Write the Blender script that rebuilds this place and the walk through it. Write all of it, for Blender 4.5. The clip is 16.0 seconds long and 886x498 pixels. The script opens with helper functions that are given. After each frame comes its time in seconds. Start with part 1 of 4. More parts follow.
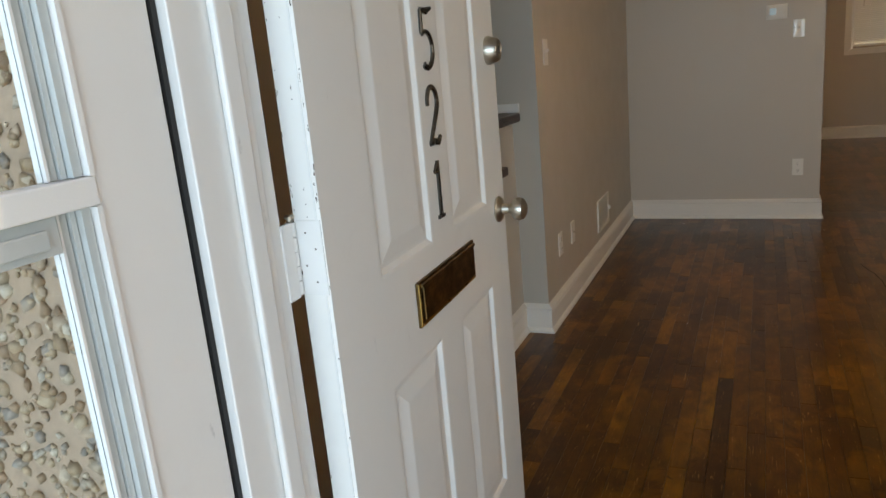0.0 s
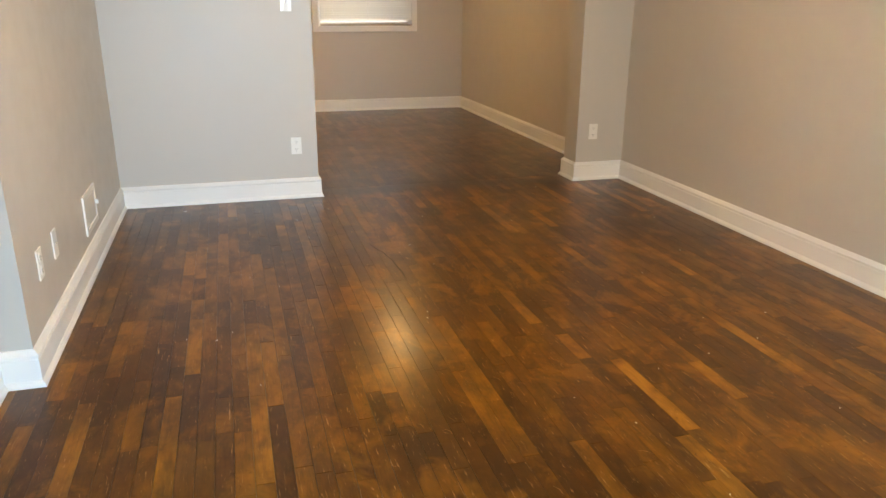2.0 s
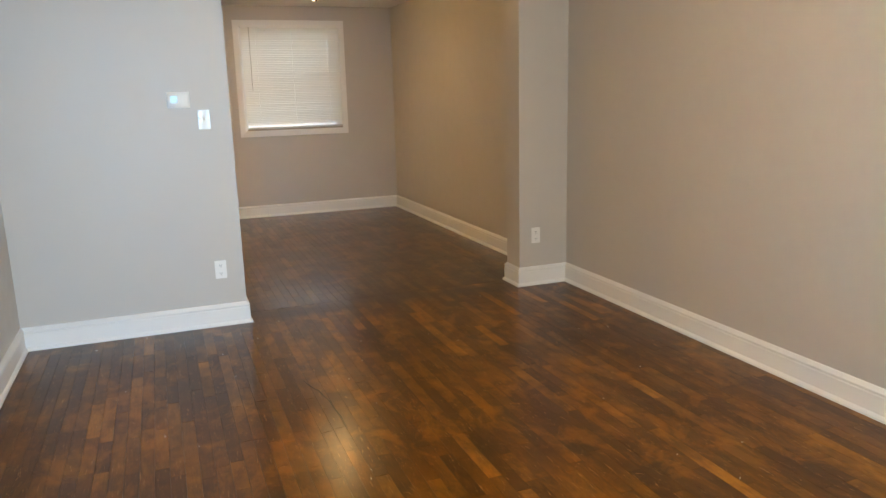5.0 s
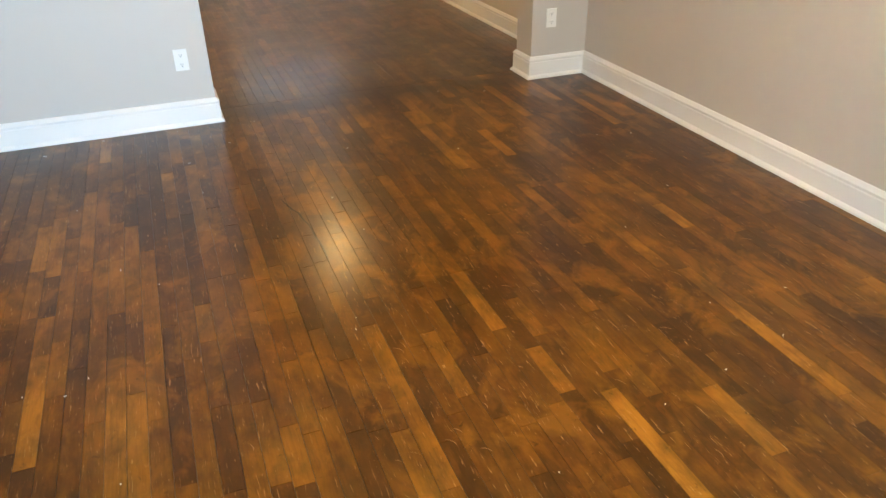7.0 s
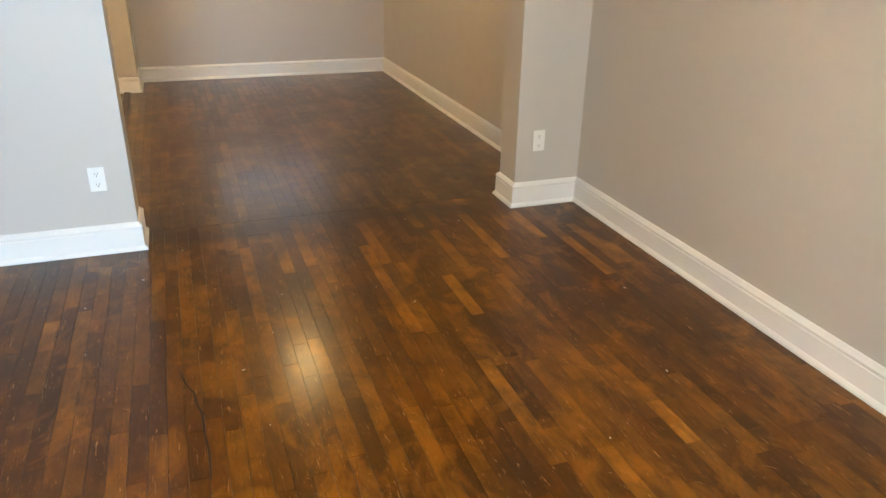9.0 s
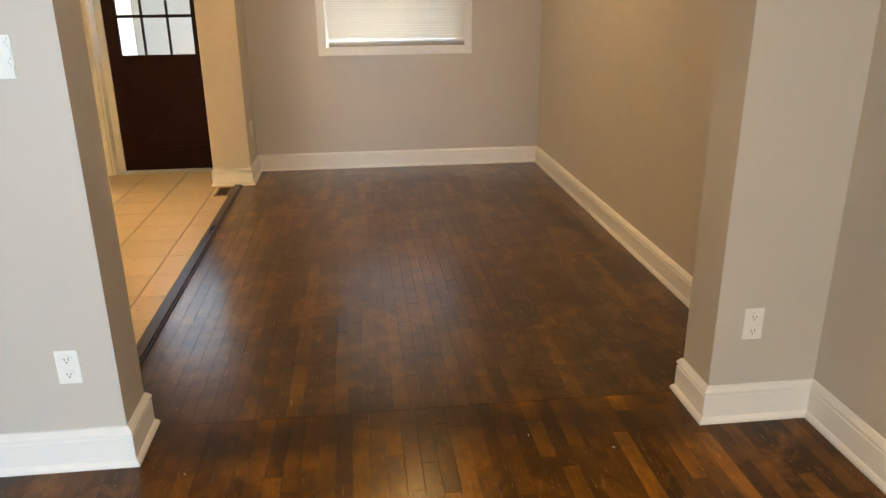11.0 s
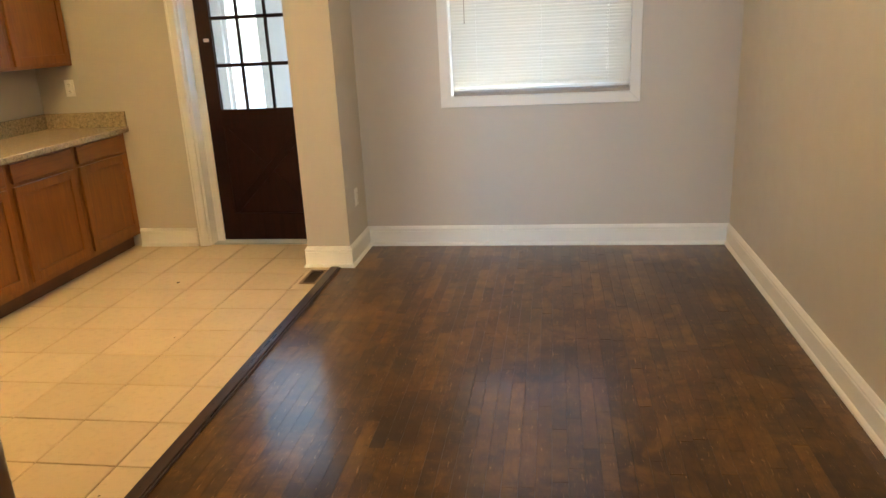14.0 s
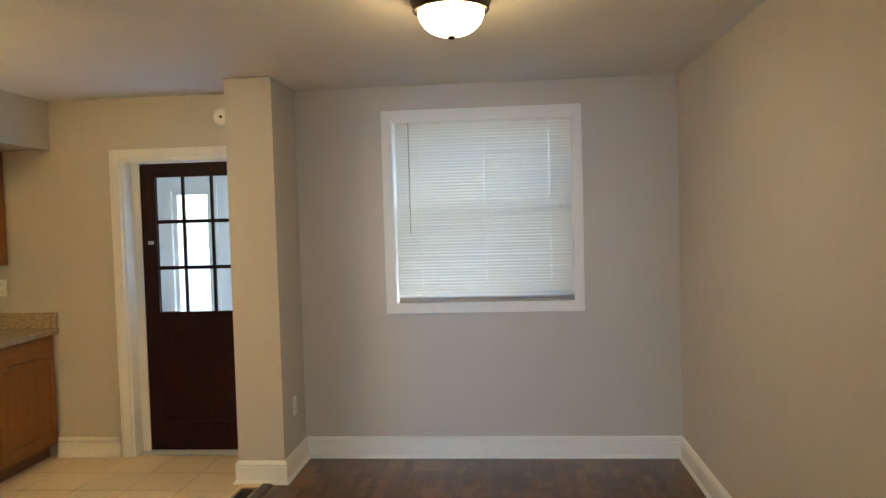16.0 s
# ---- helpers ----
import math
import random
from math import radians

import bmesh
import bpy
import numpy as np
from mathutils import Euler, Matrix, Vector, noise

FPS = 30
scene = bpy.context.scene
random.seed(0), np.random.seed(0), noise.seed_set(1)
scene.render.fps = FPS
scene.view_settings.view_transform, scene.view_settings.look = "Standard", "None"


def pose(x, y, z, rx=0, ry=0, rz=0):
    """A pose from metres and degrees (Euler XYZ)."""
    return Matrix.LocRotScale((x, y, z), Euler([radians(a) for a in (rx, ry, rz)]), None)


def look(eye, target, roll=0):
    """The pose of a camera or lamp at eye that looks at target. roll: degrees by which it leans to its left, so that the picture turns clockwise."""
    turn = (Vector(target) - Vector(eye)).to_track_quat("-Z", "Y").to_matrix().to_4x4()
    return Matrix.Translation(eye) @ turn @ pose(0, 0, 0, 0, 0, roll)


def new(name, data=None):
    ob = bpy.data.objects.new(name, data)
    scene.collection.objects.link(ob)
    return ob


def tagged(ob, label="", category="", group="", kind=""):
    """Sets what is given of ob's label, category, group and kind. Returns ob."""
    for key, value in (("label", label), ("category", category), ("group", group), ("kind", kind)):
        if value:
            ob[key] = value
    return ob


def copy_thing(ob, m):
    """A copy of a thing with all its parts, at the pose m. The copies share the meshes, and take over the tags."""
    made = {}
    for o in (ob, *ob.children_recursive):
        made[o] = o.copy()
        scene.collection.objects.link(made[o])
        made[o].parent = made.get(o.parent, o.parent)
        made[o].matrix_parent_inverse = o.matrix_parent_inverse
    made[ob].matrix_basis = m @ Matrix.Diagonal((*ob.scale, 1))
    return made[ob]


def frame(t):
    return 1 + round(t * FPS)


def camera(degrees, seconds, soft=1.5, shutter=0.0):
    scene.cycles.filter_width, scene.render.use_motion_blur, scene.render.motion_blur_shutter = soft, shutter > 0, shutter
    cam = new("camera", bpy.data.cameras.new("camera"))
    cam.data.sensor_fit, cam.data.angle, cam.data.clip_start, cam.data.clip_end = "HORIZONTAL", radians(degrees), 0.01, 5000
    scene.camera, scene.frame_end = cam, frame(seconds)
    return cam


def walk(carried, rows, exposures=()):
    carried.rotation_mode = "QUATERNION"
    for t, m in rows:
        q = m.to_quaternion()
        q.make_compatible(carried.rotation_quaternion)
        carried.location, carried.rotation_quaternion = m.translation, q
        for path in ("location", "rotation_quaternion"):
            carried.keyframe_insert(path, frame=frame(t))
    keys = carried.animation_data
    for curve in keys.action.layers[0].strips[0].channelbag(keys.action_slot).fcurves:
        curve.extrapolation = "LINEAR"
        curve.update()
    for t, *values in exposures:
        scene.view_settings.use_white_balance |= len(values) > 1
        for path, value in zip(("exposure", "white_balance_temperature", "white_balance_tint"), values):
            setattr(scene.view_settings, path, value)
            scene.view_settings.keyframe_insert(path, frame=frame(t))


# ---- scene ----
cam = camera(62.3, 16.0)
PATH = [
    (0, (0.31, 0.262, 1.318), (-0.484, 2.03, 0.826), -5.3),
    (0.5, (0.233, 0.475, 1.309), (-0.27, 2.347, 0.816), -5.0),
    (1, (0.185, 0.698, 1.337), (0.033, 2.639, 0.881), -3.9),
    (1.5, (0.157, 0.814, 1.347), (0.502, 2.708, 0.804), -1.8),
    (2, (0.128, 0.843, 1.331), (0.653, 2.664, 0.692), 0.4),
    (2.5, (0.14, 0.841, 1.372), (0.806, 2.683, 0.968), 0.9),
    (3, (0.136, 0.827, 1.437), (0.918, 2.668, 1.394), 0.2),
    (3.5, (0.124, 0.831, 1.465), (0.959, 2.645, 1.573), -0.4),
    (4, (0.126, 0.852, 1.432), (0.952, 2.673, 1.448), -1.0),
    (4.5, (0.175, 1.006, 1.406), (0.939, 2.844, 1.213), -1.9),
    (5, (0.252, 1.205, 1.463), (0.947, 3.031, 1.04), -1.5),
    (5.2, (0.279, 1.278, 1.473), (0.962, 3.072, 0.914), -1.3),
    (7.5, (0.551, 1.881, 1.459), (1.152, 3.502, 0.454), -1.2),
    (8.5, (0.802, 2.197, 1.481), (1.47, 3.853, 0.581), 0.7),
    (9, (0.968, 2.406, 1.491), (1.588, 4.125, 0.678), 1.0),
    (9.5, (1.104, 2.706, 1.498), (1.539, 4.511, 0.755), 1.6),
    (9.7, (1.146, 2.848, 1.484), (1.543, 4.662, 0.743), 1.7),
    (11.8, (1.735, 4.432, 1.491), (1.796, 6.362, 0.97), 0.2),
    (12, (1.785, 4.583, 1.517), (1.812, 6.522, 1.028), 0.7),
    (12.5, (1.832, 4.921, 1.482), (1.882, 6.86, 0.991), -2.1),
    (13, (1.82, 5.158, 1.504), (1.789, 7.068, 0.91), -2.5),
    (13.5, (1.934, 5.296, 1.487), (1.664, 7.181, 0.876), -2.6),
    (14, (1.932, 5.315, 1.514), (1.631, 7.203, 0.928), -2.9),
    (14.5, (1.913, 5.314, 1.536), (1.629, 7.234, 1.053), -1.8),
    (15, (1.894, 5.317, 1.584), (1.681, 7.277, 1.247), -0.4),
    (15.5, (1.911, 5.349, 1.614), (1.794, 7.338, 1.443), -0.8),
    (16, (1.987, 5.465, 1.602), (1.813, 7.456, 1.518), -1.6),
]
EXPOSURES = [(0.0, 0.68, 8900, 15), (0.7, 1.1, 8500, 12), (1.5, 2.1, 7600, 11), (2.0, 2.55, 7200, 10), (2.6, 2.7, 6900, 8), (3.0, 2.55, 6500, 7), (3.5, 2.15, 6200, 7), (4.0, 2.25, 6250, 7), (4.5, 2.48, 6350, 7), (5.0, 2.36, 6500, 8), (7.5, 3.03, 6100, 5), (9.0, 2.9, 6100, 5), (9.7, 2.7, 6300, 6), (11.8, 2.75, 6800, 7), (12.5, 2.8, 6100, 5), (14.0, 2.87, 5800, 3), (15.0, 2.8, 5750, 3), (16.0, 2.42, 5300, 2)]
walk(cam, [(t, look(eye, target, roll)) for t, eye, target, roll in PATH], EXPOSURES)

# ---- world, sun, lamps ----
world = bpy.data.worlds.new("world")
scene.world = world
world.use_nodes = True
wn = world.node_tree
sky = wn.nodes.new("ShaderNodeTexSky")
sky.sky_type = "NISHITA"
sky.sun_disc = False
SUN_EL, SUN_AZ = radians(52), radians(78)
sky.sun_elevation, sky.sun_rotation = SUN_EL, SUN_AZ
bgn = wn.nodes["Background"]
bgn.inputs["Strength"].default_value = 0.15
wn.links.new(sky.outputs[0], bgn.inputs[0])

sun = new("sun", bpy.data.lights.new("sun", "SUN"))
sun.data.energy, sun.data.angle, sun.data.color = 3.0, radians(0.5), (1.0, 0.95, 0.88)
to_sun = Vector((math.sin(SUN_AZ) * math.cos(SUN_EL), math.cos(SUN_AZ) * math.cos(SUN_EL), math.sin(SUN_EL)))
sun.matrix_basis = look(to_sun * 20, (0, 0, 0))

LAMP_COLOR = (1.0, 0.655, 0.30)


def area_light(name, m, w, h, power, color):
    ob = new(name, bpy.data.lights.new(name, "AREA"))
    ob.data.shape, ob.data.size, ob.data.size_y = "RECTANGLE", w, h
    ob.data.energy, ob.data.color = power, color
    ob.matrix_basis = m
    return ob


# added fill lamp on the room side of an unseen, blocked front window
area_light("front_fill_light", look((1.95, 1.03, 1.45), (1.95, 5.0, 1.3)), 1.4, 1.2, 10.0, (0.85, 0.89, 0.92))
# daylight through the panes of the back door
area_light("back_door_light", look((-0.16, 10.412, 1.47), (-0.16, 5.0, 1.2)), 0.58, 0.92, 0.6, (0.50, 0.74, 1.0))
# added area lamp before the house, standing in for daylight through the doorway
area_light("doorway_fill_light", look((1.2, -4.6, 1.3), (1.1, 6.0, 1.4)), 5.0, 2.0, 255.0, (0.35, 0.64, 1.0))

# ---- plan ----
H = 2.48                       # ceiling
XR, XL = 3.095, -0.625         # side walls of the living room
YF, YE = 1.088, 0.93           # front wall, inside and outside
YP, YQ = 6.012, 6.222          # the wall between the rooms
OX0, OX1, OZ = 0.69, 2.695, 2.14   # its opening
YB = 10.30                     # back wall
CX0, CX1, CY = 0.305, 0.595, 9.805  # the column
XK = -1.79                     # kitchen's side wall
SX, SY = -0.75, 3.53           # wall below the stairs, return wall
DX0, DX1, DZ = -0.305, 0.615, 2.05  # front doorway

# ---- materials ----


def nodes_of(name, rough=0.5, metal=0.0, base=(0.5, 0.5, 0.5)):
    m = bpy.data.materials.new(name)
    m.use_nodes = True
    nt = m.node_tree
    b = nt.nodes["Principled BSDF"]
    b.inputs["Base Color"].default_value = (*base, 1)
    b.inputs["Roughness"].default_value = rough
    b.inputs["Metallic"].default_value = metal
    return m, nt, b


def mathn(nt, op, a, b=None, c=None):
    n = nt.nodes.new("ShaderNodeMath")
    n.operation = op
    for i, v in enumerate((a, b, c)):
        if v is None:
            continue
        if isinstance(v, (int, float)):
            n.inputs[i].default_value = v
        else:
            nt.links.new(v, n.inputs[i])
    return n.outputs[0]


def coords(nt, scale=(1, 1, 1), world_space=True, offset=None):
    if world_space:
        src = nt.nodes.new("ShaderNodeNewGeometry").outputs["Position"]
    else:
        src = nt.nodes.new("ShaderNodeTexCoord").outputs["Object"]
    mp = nt.nodes.new("ShaderNodeMapping")
    mp.inputs["Scale"].default_value = scale
    nt.links.new(src, mp.inputs["Vector"])
    if offset is not None:
        nt.links.new(offset, mp.inputs["Location"])
    return mp.outputs[0]


def noise_tex(nt, vec, scale, detail=4, rough=0.55, distort=0.0):
    n = nt.nodes.new("ShaderNodeTexNoise")
    n.inputs["Scale"].default_value = scale
    n.inputs["Detail"].default_value = detail
    n.inputs["Roughness"].default_value = rough
    n.inputs["Distortion"].default_value = distort
    nt.links.new(vec, n.inputs["Vector"])
    return n.outputs["Fac"]


def ramp(nt, fac, stops):
    r = nt.nodes.new("ShaderNodeValToRGB")
    while len(r.color_ramp.elements) < len(stops):
        r.color_ramp.elements.new(0.5)
    for e, (p, c) in zip(r.color_ramp.elements, stops):
        e.position = p
        e.color = (*c, 1) if len(c) == 3 else c
    nt.links.new(fac, r.inputs[0])
    return r.outputs[0]


def grey(nt, fac, stops):
    return ramp(nt, fac, [(p, (v, v, v)) for p, v in stops])


def mix(nt, a, b, fac, blend="MIX"):
    n = nt.nodes.new("ShaderNodeMix")
    n.data_type, n.blend_type = "RGBA", blend
    for sock, v in ((n.inputs[6], a), (n.inputs[7], b)):
        if isinstance(v, tuple):
            sock.default_value = (*v, 1)
        else:
            nt.links.new(v, sock)
    if isinstance(fac, (int, float)):
        n.inputs[0].default_value = fac
    else:
        nt.links.new(fac, n.inputs[0])
    return n.outputs[2]


def bump(nt, b, height, strength=0.2, dist=0.01, normal=None):
    n = nt.nodes.new("ShaderNodeBump")
    n.inputs["Strength"].default_value = strength
    n.inputs["Distance"].default_value = dist
    nt.links.new(height, n.inputs["Height"])
    if normal is not None:
        nt.links.new(normal, n.inputs["Normal"])
    nt.links.new(n.outputs[0], b.inputs["Normal"])


def painted(name, base, rough=0.55, amount=0.05, roller=0.0006, marks=0.0):
    """Paint with slow unevenness, a roller's stipple and a few scuffs."""
    m, nt, b = nodes_of(name, rough, 0, base)
    v = coords(nt)
    slow = noise_tex(nt, v, 1.3, 3)
    fine = noise_tex(nt, v, 9, 5, 0.6)
    lo = tuple(c * (1 - amount) for c in base)
    hi = tuple(min(1, c * (1 + amount)) for c in base)
    col = mix(nt, lo, hi, slow)
    col = mix(nt, col, tuple(c * 0.9 for c in base), grey(nt, fine, [(0.56, 0.0), (0.75, 0.35 if marks else 0.12)]))
    if marks:
        scuff = noise_tex(nt, coords(nt, (1, 1, 0.35)), 17, 6, 0.7)
        col = mix(nt, col, tuple(c * 0.55 for c in base), grey(nt, scuff, [(0.66, 0.0), (0.74, marks)]))
    nt.links.new(col, b.inputs["Base Color"])
    stip = noise_tex(nt, v, 420, 2, 0.5)
    wave = noise_tex(nt, v, 7, 2, 0.5)
    h = mathn(nt, "ADD", mathn(nt, "MULTIPLY", stip, 1.0), mathn(nt, "MULTIPLY", wave, 2.5))
    bump(nt, b, h, 0.35, roller)
    r = grey(nt, fine, [(0.3, max(0.0, rough - 0.06)), (0.7, min(1.0, rough + 0.08))])
    nt.links.new(r, b.inputs["Roughness"])
    return m


def plain(name, base, rough=0.4, metal=0.0, vary=0.12, scale=30, bumpiness=0.05):
    m, nt, b = nodes_of(name, rough, metal, base)
    n = noise_tex(nt, coords(nt, world_space=False), scale, 4, 0.6)
    col = mix(nt, tuple(c * (1 - vary) for c in base), tuple(min(1, c * (1 + vary)) for c in base), n)
    nt.links.new(col, b.inputs["Base Color"])
    nt.links.new(grey(nt, n, [(0.3, max(0.02, rough - 0.07)), (0.7, min(1, rough + 0.1))]), b.inputs["Roughness"])
    if bumpiness:
        bump(nt, b, n, bumpiness, 0.002)
    return m


FLOOR_ROUGH = (0.276, 0.315)


def hardwood(name, island, dining=False):
    """Old stained strip floor: every strip its own tone and tilt, stain gone on in uneven patches, scraped and pale here and there."""
    m, nt, b = nodes_of(name, 0.22, 0)
    if island:
        rnd = nt.nodes.new("ShaderNodeNewGeometry").outputs["Random Per Island"]
    else:
        rnd = nt.nodes.new("ShaderNodeObjectInfo").outputs["Random"]
    comb = nt.nodes.new("ShaderNodeCombineXYZ")
    nt.links.new(mathn(nt, "MULTIPLY", rnd, 37.0), comb.inputs[0])
    nt.links.new(mathn(nt, "MULTIPLY", rnd, 91.0), comb.inputs[1])
    own = comb.outputs[0]
    if dining:
        tones = [(0.0, (0.068, 0.030, 0.0075)), (0.5, (0.098, 0.043, 0.0095)), (0.88, (0.135, 0.060, 0.012)), (1.0, (0.19, 0.086, 0.016))]
        pale_c, dark = (0.24, 0.112, 0.021), (0.026, 0.012, 0.0045)
    else:
        tones = [(0.0, (0.062, 0.0210, 0.0028)), (0.3, (0.104, 0.037, 0.0036)), (0.7, (0.146, 0.054, 0.0045)), (0.88, (0.215, 0.084, 0.006)), (1.0, (0.36, 0.146, 0.012))]
        pale_c, dark = (0.33, 0.128, 0.010), (0.030, 0.0108, 0.0020)
    base = ramp(nt, rnd, tones)
    own_take = mathn(nt, "MULTIPLY", mathn(nt, "SUBTRACT", mathn(nt, "FRACT", mathn(nt, "MULTIPLY", rnd, 17.0)), 0.5), 0.085)
    # mottled stain inside a strip
    mott = noise_tex(nt, coords(nt, (1, 0.42, 1), offset=own), 17.0, 4, 0.62, 0.4)
    base = mix(nt, base, pale_c, grey(nt, mott, [(0.50, 0.0), (0.72, 0.28)]))
    mott2 = noise_tex(nt, coords(nt, (1, 0.42, 1), offset=own), 15.0, 4, 0.65, 0.6)
    base = mix(nt, base, dark, grey(nt, mott2, [(0.46, 0.0), (0.70, 0.46)]))
    grain = noise_tex(nt, coords(nt, (60, 4.0, 60), offset=own), 2.2, 3, 0.55, 0.5)
    base = mix(nt, base, dark, grey(nt, grain, [(0.46, 0.0), (0.78, 0.38)]))
    # darker and paler stretches that run over many strips
    patch = noise_tex(nt, coords(nt, (0.9, 1.3, 1.0) if dining else (1.0, 0.62, 1.0)), 1.9, 4, 0.6, 0.3)
    base = mix(nt, base, dark, grey(nt, mathn(nt, "ADD", patch, own_take), [(0.45, 0.0), (0.61, 0.62)]))
    small = noise_tex(nt, coords(nt, (2.6, 4.6, 1) if dining else (3.4, 2.2, 1)), 2.4, 4, 0.6)
    base = mix(nt, base, dark, grey(nt, mathn(nt, "ADD", small, own_take), [(0.45, 0.0), (0.62, 0.46)]))
    rub = noise_tex(nt, coords(nt, (1.6, 1.0, 1)), 3.1, 4, 0.65, 0.6)
    base = mix(nt, base, pale_c, grey(nt, mathn(nt, "SUBTRACT", rub, own_take), [(0.52, 0.0), (0.66, 0.40)]))
    # scraped edges and small nicks
    nick = noise_tex(nt, coords(nt, (70, 6, 1), offset=own), 2.0, 3, 0.65, 1.2)
    base = mix(nt, base, (0.52, 0.29, 0.11), grey(nt, nick, [(0.64, 0.0), (0.71, 0.6)]))
    chip = noise_tex(nt, coords(nt, (1, 1, 1)), 33.0, 3, 0.7, 1.0)
    base = mix(nt, base, dark, grey(nt, chip, [(0.64, 0.0), (0.72, 0.6)]))
    # a dark band with a wavering edge where the rooms meet
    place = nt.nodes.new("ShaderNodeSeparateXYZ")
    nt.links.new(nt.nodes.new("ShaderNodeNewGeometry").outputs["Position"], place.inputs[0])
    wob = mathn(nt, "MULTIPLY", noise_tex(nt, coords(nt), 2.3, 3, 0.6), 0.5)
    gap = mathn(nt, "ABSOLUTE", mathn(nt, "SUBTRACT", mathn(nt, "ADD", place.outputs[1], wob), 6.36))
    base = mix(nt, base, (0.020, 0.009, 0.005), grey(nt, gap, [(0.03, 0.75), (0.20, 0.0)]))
    nt.links.new(base, b.inputs["Base Color"])
    wear = noise_tex(nt, coords(nt, (1, 0.7, 1)), 5.3, 4, 0.6)
    nt.links.new(grey(nt, wear, [(0.35, FLOOR_ROUGH[0]), (0.7, FLOOR_ROUGH[1])]), b.inputs["Roughness"])
    b.inputs["IOR"].default_value = 1.29
    b.inputs["Coat Weight"].default_value = 0.60 if dining else 0.28
    b.inputs["Coat Roughness"].default_value = 0.18
    b.inputs["Coat IOR"].default_value = 1.5
    b.inputs["Specular Tint"].default_value = (1.0, 0.78, 0.46, 1)
    # every strip lies at its own slight tilt
    tilt = nt.nodes.new("ShaderNodeCombineXYZ")
    nt.links.new(mathn(nt, "MULTIPLY", mathn(nt, "SUBTRACT", mathn(nt, "FRACT", mathn(nt, "MULTIPLY", rnd, 57.0)), 0.5), 0.014), tilt.inputs[0])
    nt.links.new(mathn(nt, "MULTIPLY", mathn(nt, "SUBTRACT", mathn(nt, "FRACT", mathn(nt, "MULTIPLY", rnd, 131.0)), 0.5), 0.018), tilt.inputs[1])
    add = nt.nodes.new("ShaderNodeVectorMath")
    nt.links.new(nt.nodes.new("ShaderNodeNewGeometry").outputs["Normal"], add.inputs[0])
    nt.links.new(tilt.outputs[0], add.inputs[1])
    unit = nt.nodes.new("ShaderNodeVectorMath")
    unit.operation = "NORMALIZE"
    nt.links.new(add.outputs[0], unit.inputs[0])
    waves = noise_tex(nt, coords(nt, (16, 5.0, 1), offset=own), 1.0, 1, 0.5)
    bump(nt, b, waves, 0.4, 0.0009, unit.outputs[0])
    return m


def wood(name, lo, hi, rough=0.35, along="z", dark=0.5, spec=0.5):
    m, nt, b = nodes_of(name, rough, 0)
    sc = {"z": (14, 14, 1.1), "y": (14, 1.1, 14), "x": (1.1, 14, 14)}[along]
    rnd = nt.nodes.new("ShaderNodeObjectInfo").outputs["Random"]
    comb = nt.nodes.new("ShaderNodeCombineXYZ")
    for i, k in enumerate((13.0, 29.0, 7.0)):
        nt.links.new(mathn(nt, "MULTIPLY", rnd, k), comb.inputs[i])
    g = noise_tex(nt, coords(nt, sc, offset=comb.outputs[0]), 2.6, 7, 0.6, 0.9)
    slow = noise_tex(nt, coords(nt, offset=comb.outputs[0]), 3.0, 3)
    col = mix(nt, lo, hi, grey(nt, g, [(0.3, 0.0), (0.7, 1.0)]))
    col = mix(nt, col, tuple(c * dark for c in lo), grey(nt, slow, [(0.5, 0.0), (0.8, 0.55)]))
    nt.links.new(col, b.inputs["Base Color"])
    nt.links.new(grey(nt, g, [(0.3, rough - 0.06), (0.7, rough + 0.1)]), b.inputs["Roughness"])
    b.inputs["Specular IOR Level"].default_value = spec
    bump(nt, b, g, 0.12, 0.002)
    return m


WALL = painted("greige_wall_paint", (0.54, 0.50, 0.445), 0.42, 0.025, 0.0005)
CEIL = painted("ceiling_paint", (0.78, 0.76, 0.72), 0.8, 0.04, 0.001)
TRIM = painted("white_trim_paint", (0.80, 0.785, 0.75), 0.38, 0.02, 0.0002)
DOORPAINT = painted("white_door_paint", (0.80, 0.785, 0.755), 0.42, 0.02, 0.0003, 0.5)
OLDPAINT = painted("old_chipped_white_paint", (0.76, 0.75, 0.73), 0.38, 0.04, 0.00035, 0.9)
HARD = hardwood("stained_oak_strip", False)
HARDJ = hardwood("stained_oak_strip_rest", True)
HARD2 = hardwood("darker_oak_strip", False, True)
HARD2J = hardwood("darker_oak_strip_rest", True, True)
DARKGAP = plain("dark_joint", (0.012, 0.008, 0.006), 0.8)
DARKWOOD = wood("dark_stained_wood", (0.018, 0.007, 0.005), (0.04, 0.014, 0.008), 0.3, "y")
BROWNDOOR = wood("dark_brown_door_stain", (0.014, 0.0045, 0.003), (0.026, 0.008, 0.005), 0.5, "z", 0.5, 0.15)
CAB = wood("honey_maple", (0.20, 0.069, 0.009), (0.30, 0.113, 0.015), 0.37, "z", 0.72)
CABX = wood("honey_maple_across", (0.20, 0.069, 0.009), (0.30, 0.113, 0.015), 0.37, "y", 0.72)
CABDARK = wood("maple_toe_kick", (0.10, 0.036, 0.014), (0.15, 0.055, 0.02), 0.5, "y")
BRONZE = plain("oil_rubbed_bronze", (0.035, 0.022, 0.016), 0.35, 0.85, 0.3, 40)
NICKEL = plain("satin_nickel", (0.52, 0.47, 0.40), 0.33, 1.0, 0.08, 60)
STEEL = plain("stainless_steel", (0.5, 0.49, 0.47), 0.3, 1.0, 0.06, 20)
BLACK = plain("black_textured_metal", (0.014, 0.014, 0.015), 0.35, 0.0, 0.2, 90)
